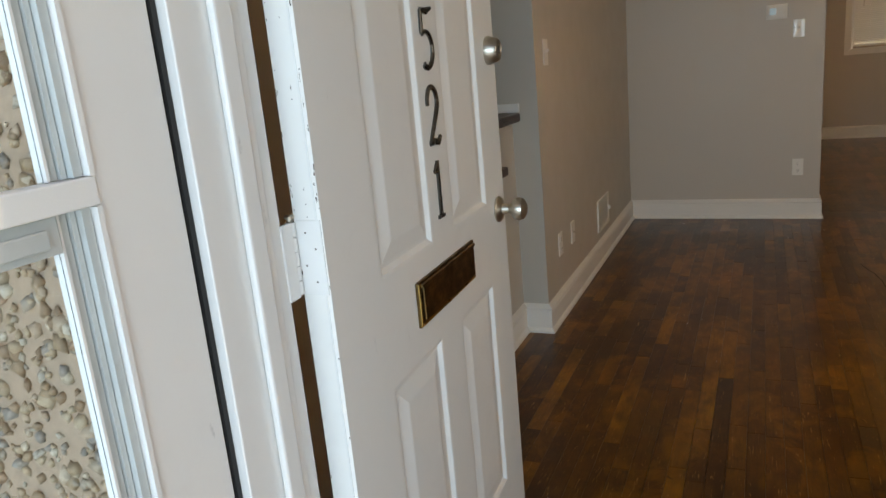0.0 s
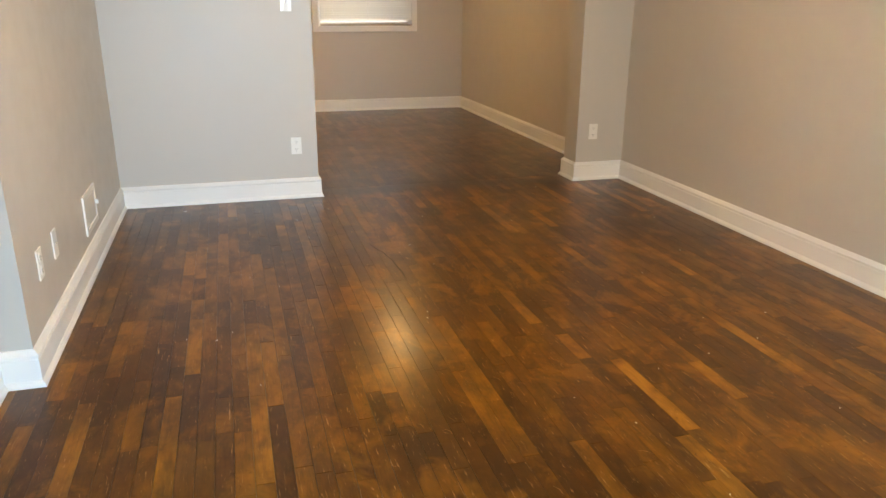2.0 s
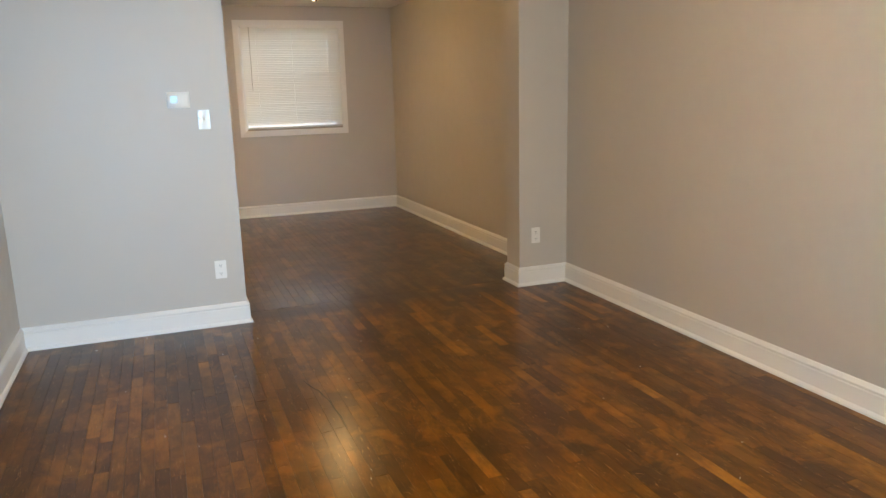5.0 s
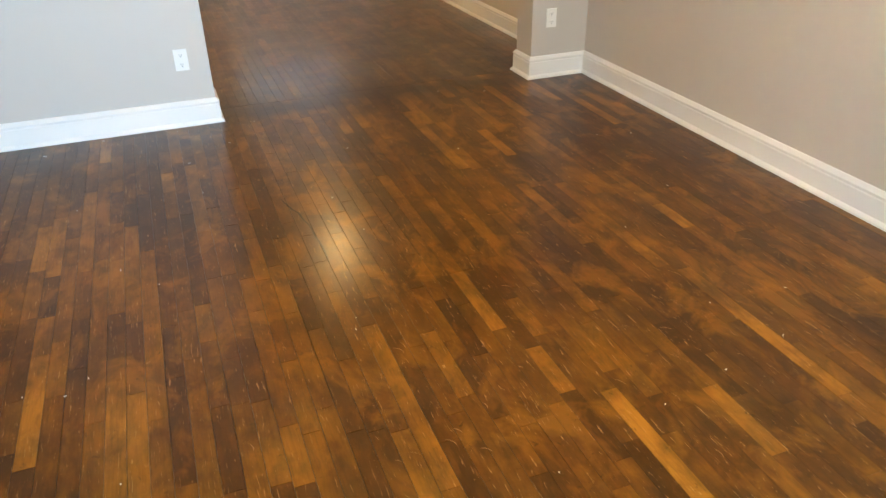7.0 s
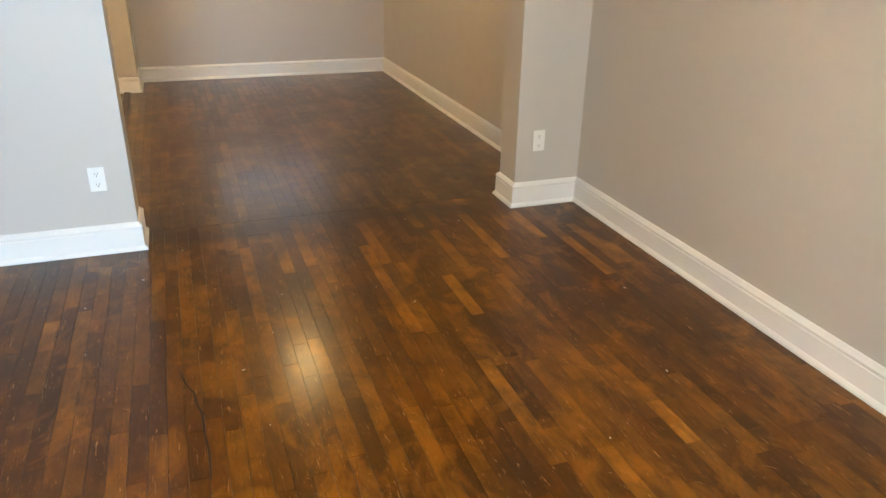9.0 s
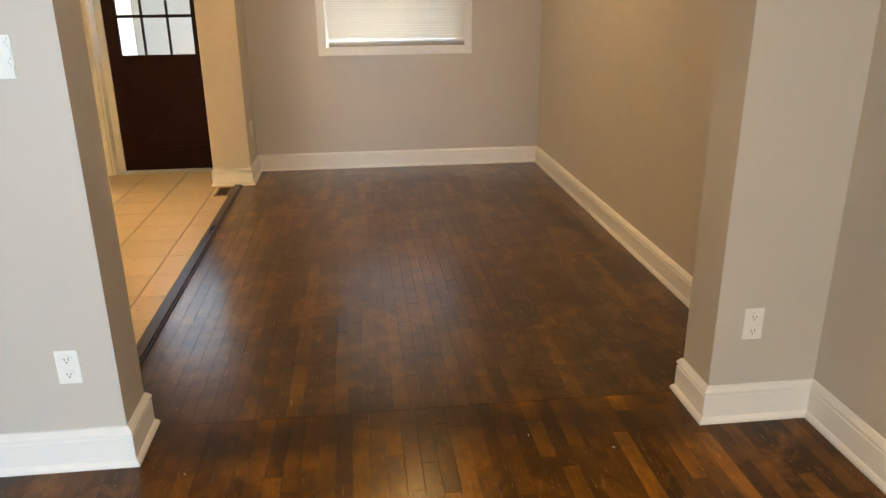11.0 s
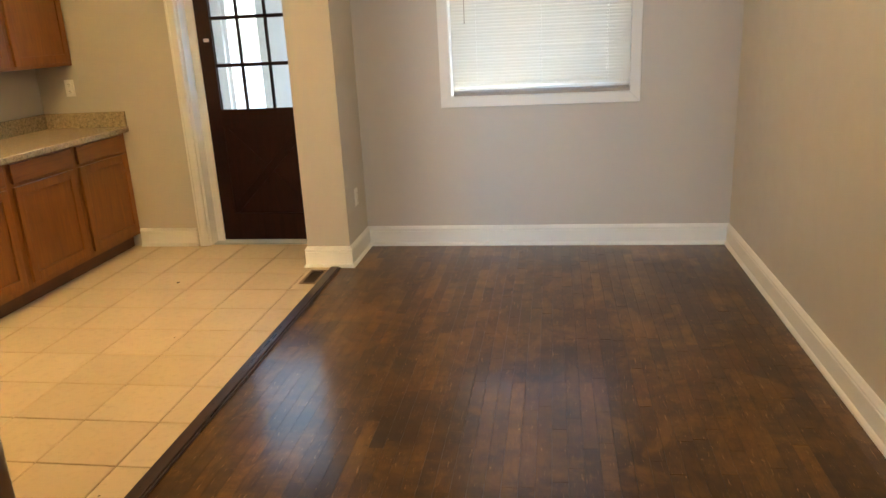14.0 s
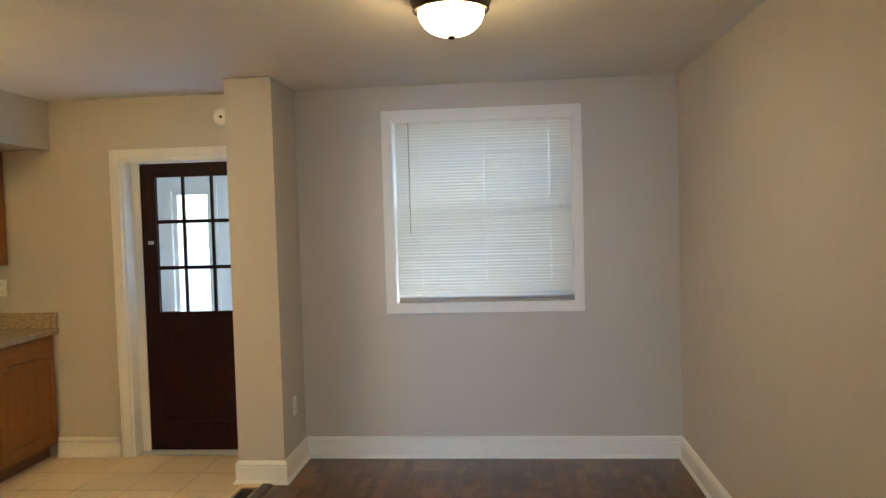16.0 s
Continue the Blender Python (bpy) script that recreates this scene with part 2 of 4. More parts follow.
RUBBER = plain("black_weatherstrip", (0.02, 0.02, 0.02), 0.8, 0, 0.4, 90, 0.5)
NUMERAL = plain("blackened_numeral", (0.10, 0.096, 0.09), 0.2, 0.95, 0.4, 50)
PLASTIC = plain("white_plastic", (0.82, 0.80, 0.75), 0.42, 0, 0.02)
RAILBEIGE = plain("beige_blind_rail", (0.44, 0.38, 0.31), 0.4, 0, 0.04)
SLOT = plain("dark_socket", (0.03, 0.028, 0.025), 0.6)
ALU = plain("greyed_aluminium_paint", (0.52, 0.55, 0.54), 0.4, 0.1, 0.14, 18)
VENTBROWN = plain("brown_register", (0.06, 0.035, 0.02), 0.45, 0.4)
SCUFF = plain("pale_scuff", (0.30, 0.15, 0.05), 0.5, 0, 0.2)
OAKRIM = plain("light_brown_rim", (0.22, 0.13, 0.06), 0.4, 0, 0.15)
SUBFLOOR = plain("subfloor", (0.014, 0.008, 0.005), 0.8)
GROUT = plain("tile_grout", (0.085, 0.052, 0.03), 0.85, 0, 0.2, 40, 0.2)
LCD = plain("thermostat_display", (0.30, 0.36, 0.33), 0.15)


def aged_brass():
    m, nt, b = nodes_of("aged_brass", 0.38, 1.0)
    v = coords(nt, (1, 1, 1), False)
    n = noise_tex(nt, v, 22, 6, 0.7)
    s = noise_tex(nt, coords(nt, (3, 3, 40), False), 6, 4, 0.6)
    col = ramp(nt, n, [(0.3, (0.06, 0.034, 0.014)), (0.55, (0.17, 0.10, 0.04)), (0.8, (0.42, 0.28, 0.10))])
    col = mix(nt, col, (0.07, 0.045, 0.022), grey(nt, s, [(0.5, 0.0), (0.7, 0.6)]))
    nt.links.new(col, b.inputs["Base Color"])
    nt.links.new(grey(nt, n, [(0.3, 0.5), (0.8, 0.25)]), b.inputs["Roughness"])
    bump(nt, b, n, 0.2, 0.002)
    return m


BRASS = aged_brass()
BRASSBRIGHT = plain("bright_brass", (0.55, 0.36, 0.12), 0.3, 1.0, 0.25, 60)
WAVY = plain("glossy_rim", (0.80, 0.79, 0.75), 0.3, 0.3, 0.02)


def tile_mat():
    m, nt, b = nodes_of("beige_ceramic_tile", 0.32)
    rnd = nt.nodes.new("ShaderNodeObjectInfo").outputs["Random"]
    col = ramp(nt, rnd, [(0.0, (0.60, 0.46, 0.285)), (0.5, (0.63, 0.485, 0.305)), (1.0, (0.66, 0.515, 0.33))])
    n = noise_tex(nt, coords(nt), 26, 6, 0.7)
    col = mix(nt, col, (0.45, 0.33, 0.21), grey(nt, n, [(0.52, 0.0), (0.75, 0.45)]))
    big = noise_tex(nt, coords(nt), 2.4, 4, 0.6)
    col = mix(nt, col, (0.50, 0.375, 0.25), grey(nt, big, [(0.5, 0.0), (0.75, 0.35)]))
    nt.links.new(col, b.inputs["Base Color"])
    nt.links.new(grey(nt, n, [(0.3, 0.29), (0.7, 0.42)]), b.inputs["Roughness"])
    bump(nt, b, n, 0.15, 0.0015)
    return m


TILE = tile_mat()


def granite():
    m, nt, b = nodes_of("speckled_laminate_granite", 0.22)
    v = coords(nt)
    n = noise_tex(nt, v, 70, 5, 0.75)
    n2 = noise_tex(nt, v, 18, 5, 0.7)
    vor = nt.nodes.new("ShaderNodeTexVoronoi")
    vor.inputs["Scale"].default_value = 190
    nt.links.new(v, vor.inputs["Vector"])
    col = ramp(nt, n, [(0.32, (0.13, 0.095, 0.06)), (0.45, (0.33, 0.26, 0.165)), (0.6, (0.48, 0.39, 0.26)), (0.75, (0.62, 0.54, 0.40))])
    col = mix(nt, col, (0.38, 0.29, 0.175), grey(nt, n2, [(0.45, 0.0), (0.7, 0.7)]))
    col = mix(nt, col, (0.05, 0.04, 0.03), grey(nt, vor.outputs["Distance"], [(0.0, 0.5), (0.22, 0.0)]))
    nt.links.new(col, b.inputs["Base Color"])
    return m


GRANITE = granite()


def glass_mat(name, rough=0.0):
    m, nt, b = nodes_of(name, rough, 0, (0.96, 0.98, 0.98))
    b.inputs["Transmission Weight"].default_value = 1.0
    b.inputs["IOR"].default_value = 1.45
    return m


GLASS = glass_mat("window_glass")


def blind_mat():
    m, nt, b = nodes_of("cream_vinyl_slat", 0.4, 0, (0.76, 0.73, 0.65))
    tr = nt.nodes.new("ShaderNodeBsdfTranslucent")
    tr.inputs["Color"].default_value = (0.80, 0.77, 0.70, 1)
    mx = nt.nodes.new("ShaderNodeMixShader")
    mx.inputs[0].default_value = 0.22
    nt.links.new(b.outputs[0], mx.inputs[1])
    nt.links.new(tr.outputs[0], mx.inputs[2])
    nt.links.new(mx.outputs[0], nt.nodes["Material Output"].inputs[0])
    return m


BLIND = blind_mat()


def shade_mat(name, strength, color=LAMP_COLOR, rim=0.12):
    """The lit alabaster glass bowl: brightest round the bulbs inside."""
    m, nt, b = nodes_of(name, 0.25, 0, (0.9, 0.85, 0.75))
    n = noise_tex(nt, coords(nt, world_space=False), 5, 4, 0.6)
    sep = nt.nodes.new("ShaderNodeSeparateXYZ")
    nt.links.new(nt.nodes.new("ShaderNodeTexCoord").outputs["Object"], sep.inputs[0])
    depth = mathn(nt, "MULTIPLY", sep.outputs[2], -8.0)
    s = mathn(nt, "MULTIPLY", grey(nt, n, [(0.3, 0.8), (0.7, 1.1)]), mathn(nt, "MULTIPLY", grey(nt, depth, [(0.52, rim), (1.0, 1.0)]), strength * 2.3))
    glow = ramp(nt, depth, [(0.36, (1.0, 0.50, 0.15)), (0.62, color)])
    nt.links.new(glow, b.inputs["Emission Color"])
    nt.links.new(s, b.inputs["Emission Strength"])
    return m


SHADE = shade_mat("lit_alabaster_glass", 22.0, LAMP_COLOR, 0.03)
SHADE2 = shade_mat("lit_alabaster_glass_dining", 8.0, (1.0, 0.63, 0.25), 0.28)
SHADE3 = shade_mat("lit_alabaster_glass_kitchen", 21.0, (1.0, 0.61, 0.20))


def pebble_mat():
    m, nt, b = nodes_of("exposed_pebble", 0.6)
    rnd = nt.nodes.new("ShaderNodeNewGeometry").outputs["Random Per Island"]
    col = ramp(nt, rnd, [(0.0, (0.26, 0.165, 0.10)), (0.25, (0.38, 0.27, 0.17)), (0.5, (0.48, 0.37, 0.25)), (0.72, (0.27, 0.24, 0.21)), (0.86, (0.60, 0.52, 0.40)), (1.0, (0.38, 0.24, 0.15))])
    n = noise_tex(nt, coords(nt), 90, 5, 0.7)
    col = mix(nt, col, (0.22, 0.15, 0.09), grey(nt, n, [(0.5, 0.0), (0.75, 0.5)]))
    nt.links.new(col, b.inputs["Base Color"])
    bump(nt, b, n, 0.3, 0.003)
    return m


PEBBLE = pebble_mat()
MORTAR = plain("sandy_mortar", (0.42, 0.31, 0.225), 0.9, 0, 0.25, 60, 0.6)
GRASS = plain("lawn_ground", (0.06, 0.10, 0.03), 0.95, 0, 0.4, 3, 0.3)
CONCRETE = plain("porch_concrete", (0.36, 0.34, 0.31), 0.85, 0, 0.2, 8, 0.3)

# ---- mesh helpers ----


def box(bm, x0, x1, y0, y1, z0, z1, bevel=0.0):
    vs = [bm.verts.new(c) for c in ((x0, y0, z0), (x1, y0, z0), (x1, y1, z0), (x0, y1, z0), (x0, y0, z1), (x1, y0, z1), (x1, y1, z1), (x0, y1, z1))]
    fs = [bm.faces.new([vs[i] for i in q]) for q in ((3, 2, 1, 0), (4, 5, 6, 7), (0, 1, 5, 4), (1, 2, 6, 5), (2, 3, 7, 6), (3, 0, 4, 7))]
    if bevel:
        es = list({e for f in fs for e in f.edges})
        bmesh.ops.bevel(bm, geom=es, offset=bevel, segments=2, profile=0.5, affect="EDGES")
    return bm


def boxm(x0, x1, y0, y1, z0, z1, bevel=0.0):
    return box(bmesh.new(), x0, x1, y0, y1, z0, z1, bevel)


def lathe(profile, segs=40, close=True):
    """Turn (radius, z) points round z."""
    bm = bmesh.new()
    rings = []
    for r, z in profile:
        if r < 1e-6:
            rings.append([bm.verts.new((0, 0, z))])
        else:
            rings.append([bm.verts.new((r * math.cos(2 * math.pi * i / segs), r * math.sin(2 * math.pi * i / segs), z)) for i in range(segs)])
    for a, b in zip(rings, rings[1:]):
        for i in range(segs):
            j = (i + 1) % segs
            if len(a) == 1 and len(b) == 1:
                continue
            if len(a) == 1:
                bm.faces.new((a[0], b[i], b[j]))
            elif len(b) == 1:
                bm.faces.new((a[i], b[0], a[j]))
            else:
                bm.faces.new((a[i], b[i], b[j], a[j]))
    bmesh.ops.recalc_face_normals(bm, faces=bm.faces)
    return bm


def turn(bm, m):
    bmesh.ops.transform(bm, matrix=m, verts=bm.verts)
    return bm


def mesh_of(name, bm, material, smooth=False):
    me = bpy.data.meshes.new(name)
    bm.to_mesh(me)
    bm.free()
    me.materials.append(material)
    if smooth:
        me.shade_smooth()
        me.set_sharp_from_angle(angle=radians(38))
    return me


def part(name, bm, material, parent, label="", smooth=False):
    ob = new(name, mesh_of(name, bm, material, smooth))
    ob.parent = parent
    if label:
        tagged(ob, label)
    return ob


def thing(name, m, label, category, group=""):
    ob = new(name)
    ob.matrix_basis = m
    return tagged(ob, label, category, group)


def fixed(name, bm, material, label, smooth=False):
    return tagged(new(name, mesh_of(name, bm, material, smooth)), label, "", "", "structure")


def add_bevel(ob, w, segs=2):
    md = ob.modifiers.new("bevel", "BEVEL")
    md.width, md.segments, md.limit_method = w, segs, "ANGLE"
    return ob


def frame_bar(bm, x0, x1, z0, z1, w, y0, y1, bevel=0.0):
    """Four mitred bars round an opening in the x-z plane; w is the width of a bar, x0..z1 the outside."""
    o = [(x0, z0), (x1, z0), (x1, z1), (x0, z1)]
    i = [(x0 + w, z0 + w), (x1 - w, z0 + w), (x1 - w, z1 - w), (x0 + w, z1 - w)]
    for k in range(4):
        n = (k + 1) % 4
        pts = [o[k], o[n], i[n], i[k]]
        a = [bm.verts.new((x, y0, z)) for x, z in pts]
        b = [bm.verts.new((x, y1, z)) for x, z in pts]
        bm.faces.new(a)
        bm.faces.new(b[::-1])
        for j in range(4):
            bm.faces.new((a[j], b[j], b[(j + 1) % 4], a[(j + 1) % 4]))
    bmesh.ops.recalc_face_normals(bm, faces=bm.faces)
    return bm


BASE_PROFILE = [(0, 0), (0.030, 0), (0.029, 0.010), (0.022, 0.020), (0.017, 0.024), (0.017, 0.104), (0.014, 0.108), (0.014, 0.113), (0.019, 0.117), (0.019, 0.123), (0.013, 0.131), (0.006, 0.141), (0.0, 0.143)]


def run(profile, p, q, side, m0=0, m1=0):
    """A moulding along the wall from p to q; side: the way out of the wall. m0, m1: 1 outer corner, -1 inner corner, 0 square end."""
    bm = bmesh.new()
    p, q, n = Vector((*p, 0)), Vector((*q, 0)), Vector((*side, 0))
    d = (q - p).normalized()
    a = [bm.verts.new(p - d * m0 * t + n * t + Vector((0, 0, z))) for t, z in profile]
    b = [bm.verts.new(q + d * m1 * t + n * t + Vector((0, 0, z))) for t, z in profile]
    for i in range(len(profile) - 1):
        bm.faces.new((a[i], a[i + 1], b[i + 1], b[i]))
    bm.faces.new((a[-1], a[0], b[0], b[-1]))
    bm.faces.new(a)
    bm.faces.new(b[::-1])
    bmesh.ops.recalc_face_normals(bm, faces=bm.faces)
    return bm


def baseboard(p, q, side, m0=0, m1=0, label="white painted tall baseboard with a moulded top"):
    return fixed("baseboard", run(BASE_PROFILE, p, q, side, m0, m1), TRIM, label)


# ---- structure ----
def wall(name, boxes, label, material=None):
    bm = bmesh.new()
    for b in boxes:
        box(bm, *b)
    return fixed(name, bm, material or WALL, label)


W = 0.12
GREIGE = "smooth greige painted wall"
wall("wall_right", [(XR, XR + 0.2, YE, YB + 0.2, -0.1, H)], GREIGE + " along the living and dining rooms")
WX0, WX1, WZ0, WZ1 = 1.245, 2.415, 1.04, 2.255   # dining window's opening
KX0, KX1, KZ = -0.64, 0.22, 2.065                 # back doorway
wall("wall_back", [(WX0 - 3.2, KX0, YB, YB + 0.2, -0.1, H), (KX0, KX1, YB, YB + 0.2, KZ, H), (KX1, WX0, YB, YB + 0.2, -0.1, H),
                   (WX0, WX1, YB, YB + 0.2, -0.1, WZ0), (WX0, WX1, YB, YB + 0.2, WZ1, H), (WX1, XR, YB, YB + 0.2, -0.1, H)],
     "greige painted back wall round the window and the back door")
col = fixed("wall_column", boxm(CX0, CX1, CY, YB, -0.05, H), WALL, "greige painted square column beside the back door")
wall("wall_partition", [(XK, OX0, YP, YQ, -0.1, H), (OX0, OX1, YP, YQ, OZ, H), (OX1, XR, YP, YQ, -0.1, H)],
     "greige painted wall with a wide plain opening to the dining room")
wall("wall_left", [(XL - W - 0.005, XL, SY, YP, -0.1, H)], GREIGE + " beside the stairs")
wall("wall_return", [(XK, XL - W - 0.005, SY, SY + W, -0.1, H)], "greige painted wall that closes the stairwell")
wall("wall_stair", [(XK - 0.2, XK, YE, YB + 0.2, -0.1, H)], "greige painted outer wall of stairs and kitchen")
wall("wall_front", [(XK, DX0 - 0.03, YE, YF, -0.1, H), (DX0 - 0.03, DX1 + 0.03, YE, YF, DZ + 0.03, H), (DX1 + 0.03, 1.18, YE, YF, -0.1, H), (1.18, 2.72, YE, YF, -0.1, 0.8),
                              (1.18, 2.72, YE, YF, 2.1, H), (2.72, XR, YE, YF, -0.1, H)],
             "greige painted front wall round the entrance door")
fixed("ceiling", boxm(XK - 0.2, XR + 0.2, YE, YB + 0.2, H, H + 0.2), CEIL, "off-white painted flat plaster ceiling")
fixed("kitchen_soffit", boxm(XK, -1.14, 7.0, YB, 2.15, H), WALL, "greige boxed soffit above the wall cabinets")

for p, q, n, m0, m1 in (
        ((XR, YF), (XR, YP), (-1, 0), 0, -1), ((XR, YP), (OX1, YP), (0, -1), -1, 1), ((OX1, YP), (OX1, YQ), (-1, 0), 1, 1),
        ((OX1, YQ), (XR, YQ), (0, 1), 1, -1), ((XR, YQ), (XR, YB), (-1, 0), -1, -1), ((XR, YB), (CX1, YB), (0, -1), -1, -1),
        ((CX1, YB), (CX1, CY), (1, 0), -1, 1), ((CX1, CY), (CX0, CY), (0, -1), 1, 1), ((CX0, CY), (CX0, YB), (-1, 0), 1, 0),
        ((KX0 - 0.085, YB), (-1.18, YB), (0, -1), 0, 0),
        ((OX0, YQ), (OX0, YP), (1, 0), 1, 1), ((OX0, YP), (XL, YP), (0, -1), 1, -1), ((XL, YP), (XL, SY), (1, 0), -1, 1),
        ((XL, SY), (SX, SY), (0, -1), 1, -1), ((SX, SY), (SX, YF), (1, 0), -1, 0), ((OX0, YQ), (0.40, YQ), (0, 1), 1, 0)):
    baseboard(p, q, n, m0, m1)

# unseen window, added as a place for the front fill lamp
fw = tagged(new("window_3"), "unseen white framed front window, added to hold a fill lamp", "window", "", "structure")
bm = bmesh.new()
frame_bar(bm, 1.18, 2.72, 0.8, 2.1, 0.05, YF - 0.06, YF - 0.02)
part("frame", bm, TRIM, fw)
# opaque panel, added to keep the outdoor lamp out of this opening
part("shade", boxm(1.181, 2.719, YE + 0.02, YE + 0.026, 0.801, 2.099), TRIM, fw, "white panel added to block outdoor light at the window")

# ---- stairs behind the entrance door ----
STAIR = [(1.065, 3.20, 3.505), (0.855, 2.93, 3.285), (0.645, 2.66, 3.01), (0.435, 2.39, 2.74), (0.225, 2.12, 2.47)]
wall("wall_under_stairs", [(SX - 0.02, SX, 3.22, SY, -0.05, 1.024), (SX - 0.02, SX, 2.95, 3.22, -0.05, 0.814), (SX - 0.02, SX, 2.68, 2.95, -0.05, 0.604),
                           (SX - 0.02, SX, 2.41, 2.68, -0.05, 0.394), (SX - 0.02, SX, 2.14, 2.41, -0.05, 0.184)], "greige painted wall under the open side of the stairs")
# added wall that keeps the lit stairs out of the door's hinge gap
wall("wall_behind_hinges", [(SX - 0.08, SX - 0.021, YF, 2.139, -0.05, H)], "greige painted wall added to hide the stairs behind the hinge gap")
stairs = thing("staircase", pose(0, 0, 0), "staircase with dark stained treads and white risers behind the entrance door", "staircase")
for z, y0, y1 in STAIR:
    t = part("tread", boxm(XK + 0.005, SX + 0.050, y0 - 0.028, y1, z - 0.04, z, 0.008), DARKWOOD, stairs)
    part("riser", boxm(XK + 0.005, SX - 0.022, y0, y0 + 0.018, z - 0.206, z - 0.042), TRIM, stairs)
    part("tread_return", boxm(SX + 0.001, SX + 0.012, y0 - 0.005, y0 + 0.012, z - 0.166, z - 0.042), DARKWOOD, stairs)
    part("stringer_panel", boxm(SX + 0.001, SX + 0.008, y0 + 0.018, y0 + 0.07, z - 0.163, z - 0.042), TRIM, stairs)
part("landing", boxm(XK + 0.005, SX - 0.021, 3.506, SY - 0.002, 1.025, 1.065), DARKWOOD, stairs)
fixed("stair_baseboard", boxm(XK + 0.005, SX + 0.04, SY - 0.016, SY - 0.001, 1.0655, 1.105, 0.002), TRIM, "narrow white trim above the landing")

# ---- grounds ----
fixed("ground", boxm(-60, 60, -60, 70, -0.5, -0.35), GRASS, "level lawn round the house")
# unseen pale slab, added to bounce sunlight up through the doorway
fixed("front_bounce_slab", boxm(-7, 9, -9, -1.6, -0.36, -0.3), CONCRETE, "unseen pale slab before the house, added to bounce daylight indoors")
fixed("yard_paving", boxm(-59, 59, YB + 0.3, 69, -0.36, -0.3), CONCRETE, "pale concrete yard behind the house")
fixed("porch_floor", boxm(-1.6, 2.4, -1.6, YE, -0.35, -0.06), CONCRETE, "concrete front porch slab")

# ---- ceiling lamps ----


def ceiling_light(m, label, shade):
    t = thing("ceiling_light", m, label, "ceiling lamp", "flush ceiling lights")
    part("canopy", lathe([(0, 0), (0.163, 0), (0.165, -0.005), (0.163, -0.012), (0.160, -0.018), (0.154, -0.030), (0.152, -0.038), (0.155, -0.043), (0.150, -0.048), (0.142, -0.045), (0.140, -0.018), (0, -0.018)], 56), BRONZE, t, "dark bronze stepped pan", True)
    prof = [(0.134 * math.cos(a) ** 0.9, -0.044 - 0.101 * math.sin(a)) for a in [radians(5.625 * i) for i in range(16)]] + [(0.0, -0.145)]
    part("shade", lathe(prof, 56), shade, t, "glowing alabaster glass bowl", True)
    part("finial", lathe([(0, -0.140), (0.014, -0.142), (0.017, -0.148), (0.013, -0.155), (0.005, -0.159), (0, -0.160)], 20), BRONZE, t, "small bronze knob", True)
    return t


ceiling_light(pose(1.130, 3.61, H), "flush dome ceiling light with bronze rim in the living room", SHADE)
ceiling_light(pose(1.785, 8.45, H), "flush dome ceiling light with bronze rim in the dining room", SHADE2)
ceiling_light(pose(-0.75, 8.25, H), "flush dome ceiling light with bronze rim in the kitchen", SHADE3)

# ---- plates on the walls ----


def plate_shape(w=0.072, h=0.118, t=0.006):
    """A cover plate in the x-z plane that stands out towards -y."""
    return boxm(-w / 2, w / 2, -t, 0, -h / 2, h / 2, 0.0022)


def outlet(m, label):
    t = thing("outlet", m, label, "power outlet", "outlets")
    part("cover_plate", plate_shape(), PLASTIC, t)
    for z in (0.026, -0.026):
        f = part("socket", turn(lathe([(0, 0), (0.0175, 0), (0.0175, 0.0025), (0, 0.0025)], 20), Matrix.Translation((0, -0.006, z)) @ pose(0, 0, 0, 90)), PLASTIC, t)
        for x in (-0.006, 0.006):
            part("slot", boxm(x - 0.0012, x + 0.0012, -0.0092, -0.0080, z - 0.001, z + 0.007), SLOT, f)
        part("slot", turn(lathe([(0, 0), (0.0026, 0), (0.0026, 0.0007), (0, 0.0007)], 10), Matrix.Translation((0, -0.0085, z - 0.008)) @ pose(0, 0, 0, 90)), SLOT, f)
    return t


def switch(m, label, on=1, gangs=1):
    t = thing("light_switch", m, label, "light switch", "switches")
    part("cover_plate", plate_shape(0.072 + 0.046 * (gangs - 1)), PLASTIC, t)
    for g in range(gangs):
        x = (g - (gangs - 1) / 2) * 0.046
        part("switch_frame", boxm(x - 0.0065, x + 0.0065, -0.0075, -0.0055, -0.0135, 0.0135, 0.0008), PLASTIC, t)
        part("toggle", turn(boxm(x - 0.0045, x + 0.0045, -0.017, 0, -0.0045, 0.0045, 0.001), Matrix.Translation((0, -0.006, 0.002 * on)) @ pose(0, 0, 0, -28 * on)), PLASTIC, t)
    return t


out = outlet(pose(0.546, YP, 0.372), "white duplex outlet low on the greige wall by the opening")
for m, words in ((pose(2.829, YP, 0.380), "white duplex outlet on the narrow wall beside the opening"),
                 (pose(CX1, 10.05, 0.42, 0, 0, 90), "white duplex outlet on the side of the column"),
                 (pose(XL, 3.80, 0.372, 0, 0, 90), "white duplex outlet low on the wall after the stairs"),
                 (pose(-1.54, YB, 1.20), "white outlet on the kitchen wall above the counter")):
    tagged(copy_thing(out, m), words)
switch(pose(XL, 3.70, 1.32, 0, 0, 90), "white toggle switch plate on the wall after the stairs")
# cable plate
cab = thing("cable_plate", pose(XL, 4.07, 0.368, 0, 0, 90), "white blank cable plate low on the greige wall", "wall plate")
part("cover_plate", plate_shape(), PLASTIC, cab)
part("connector", turn(lathe([(0, 0), (0.005, 0), (0.005, 0.008), (0, 0.008)], 12), Matrix.Translation((0, -0.006, 0)) @ pose(0, 0, 0, 90)), NICKEL, cab)

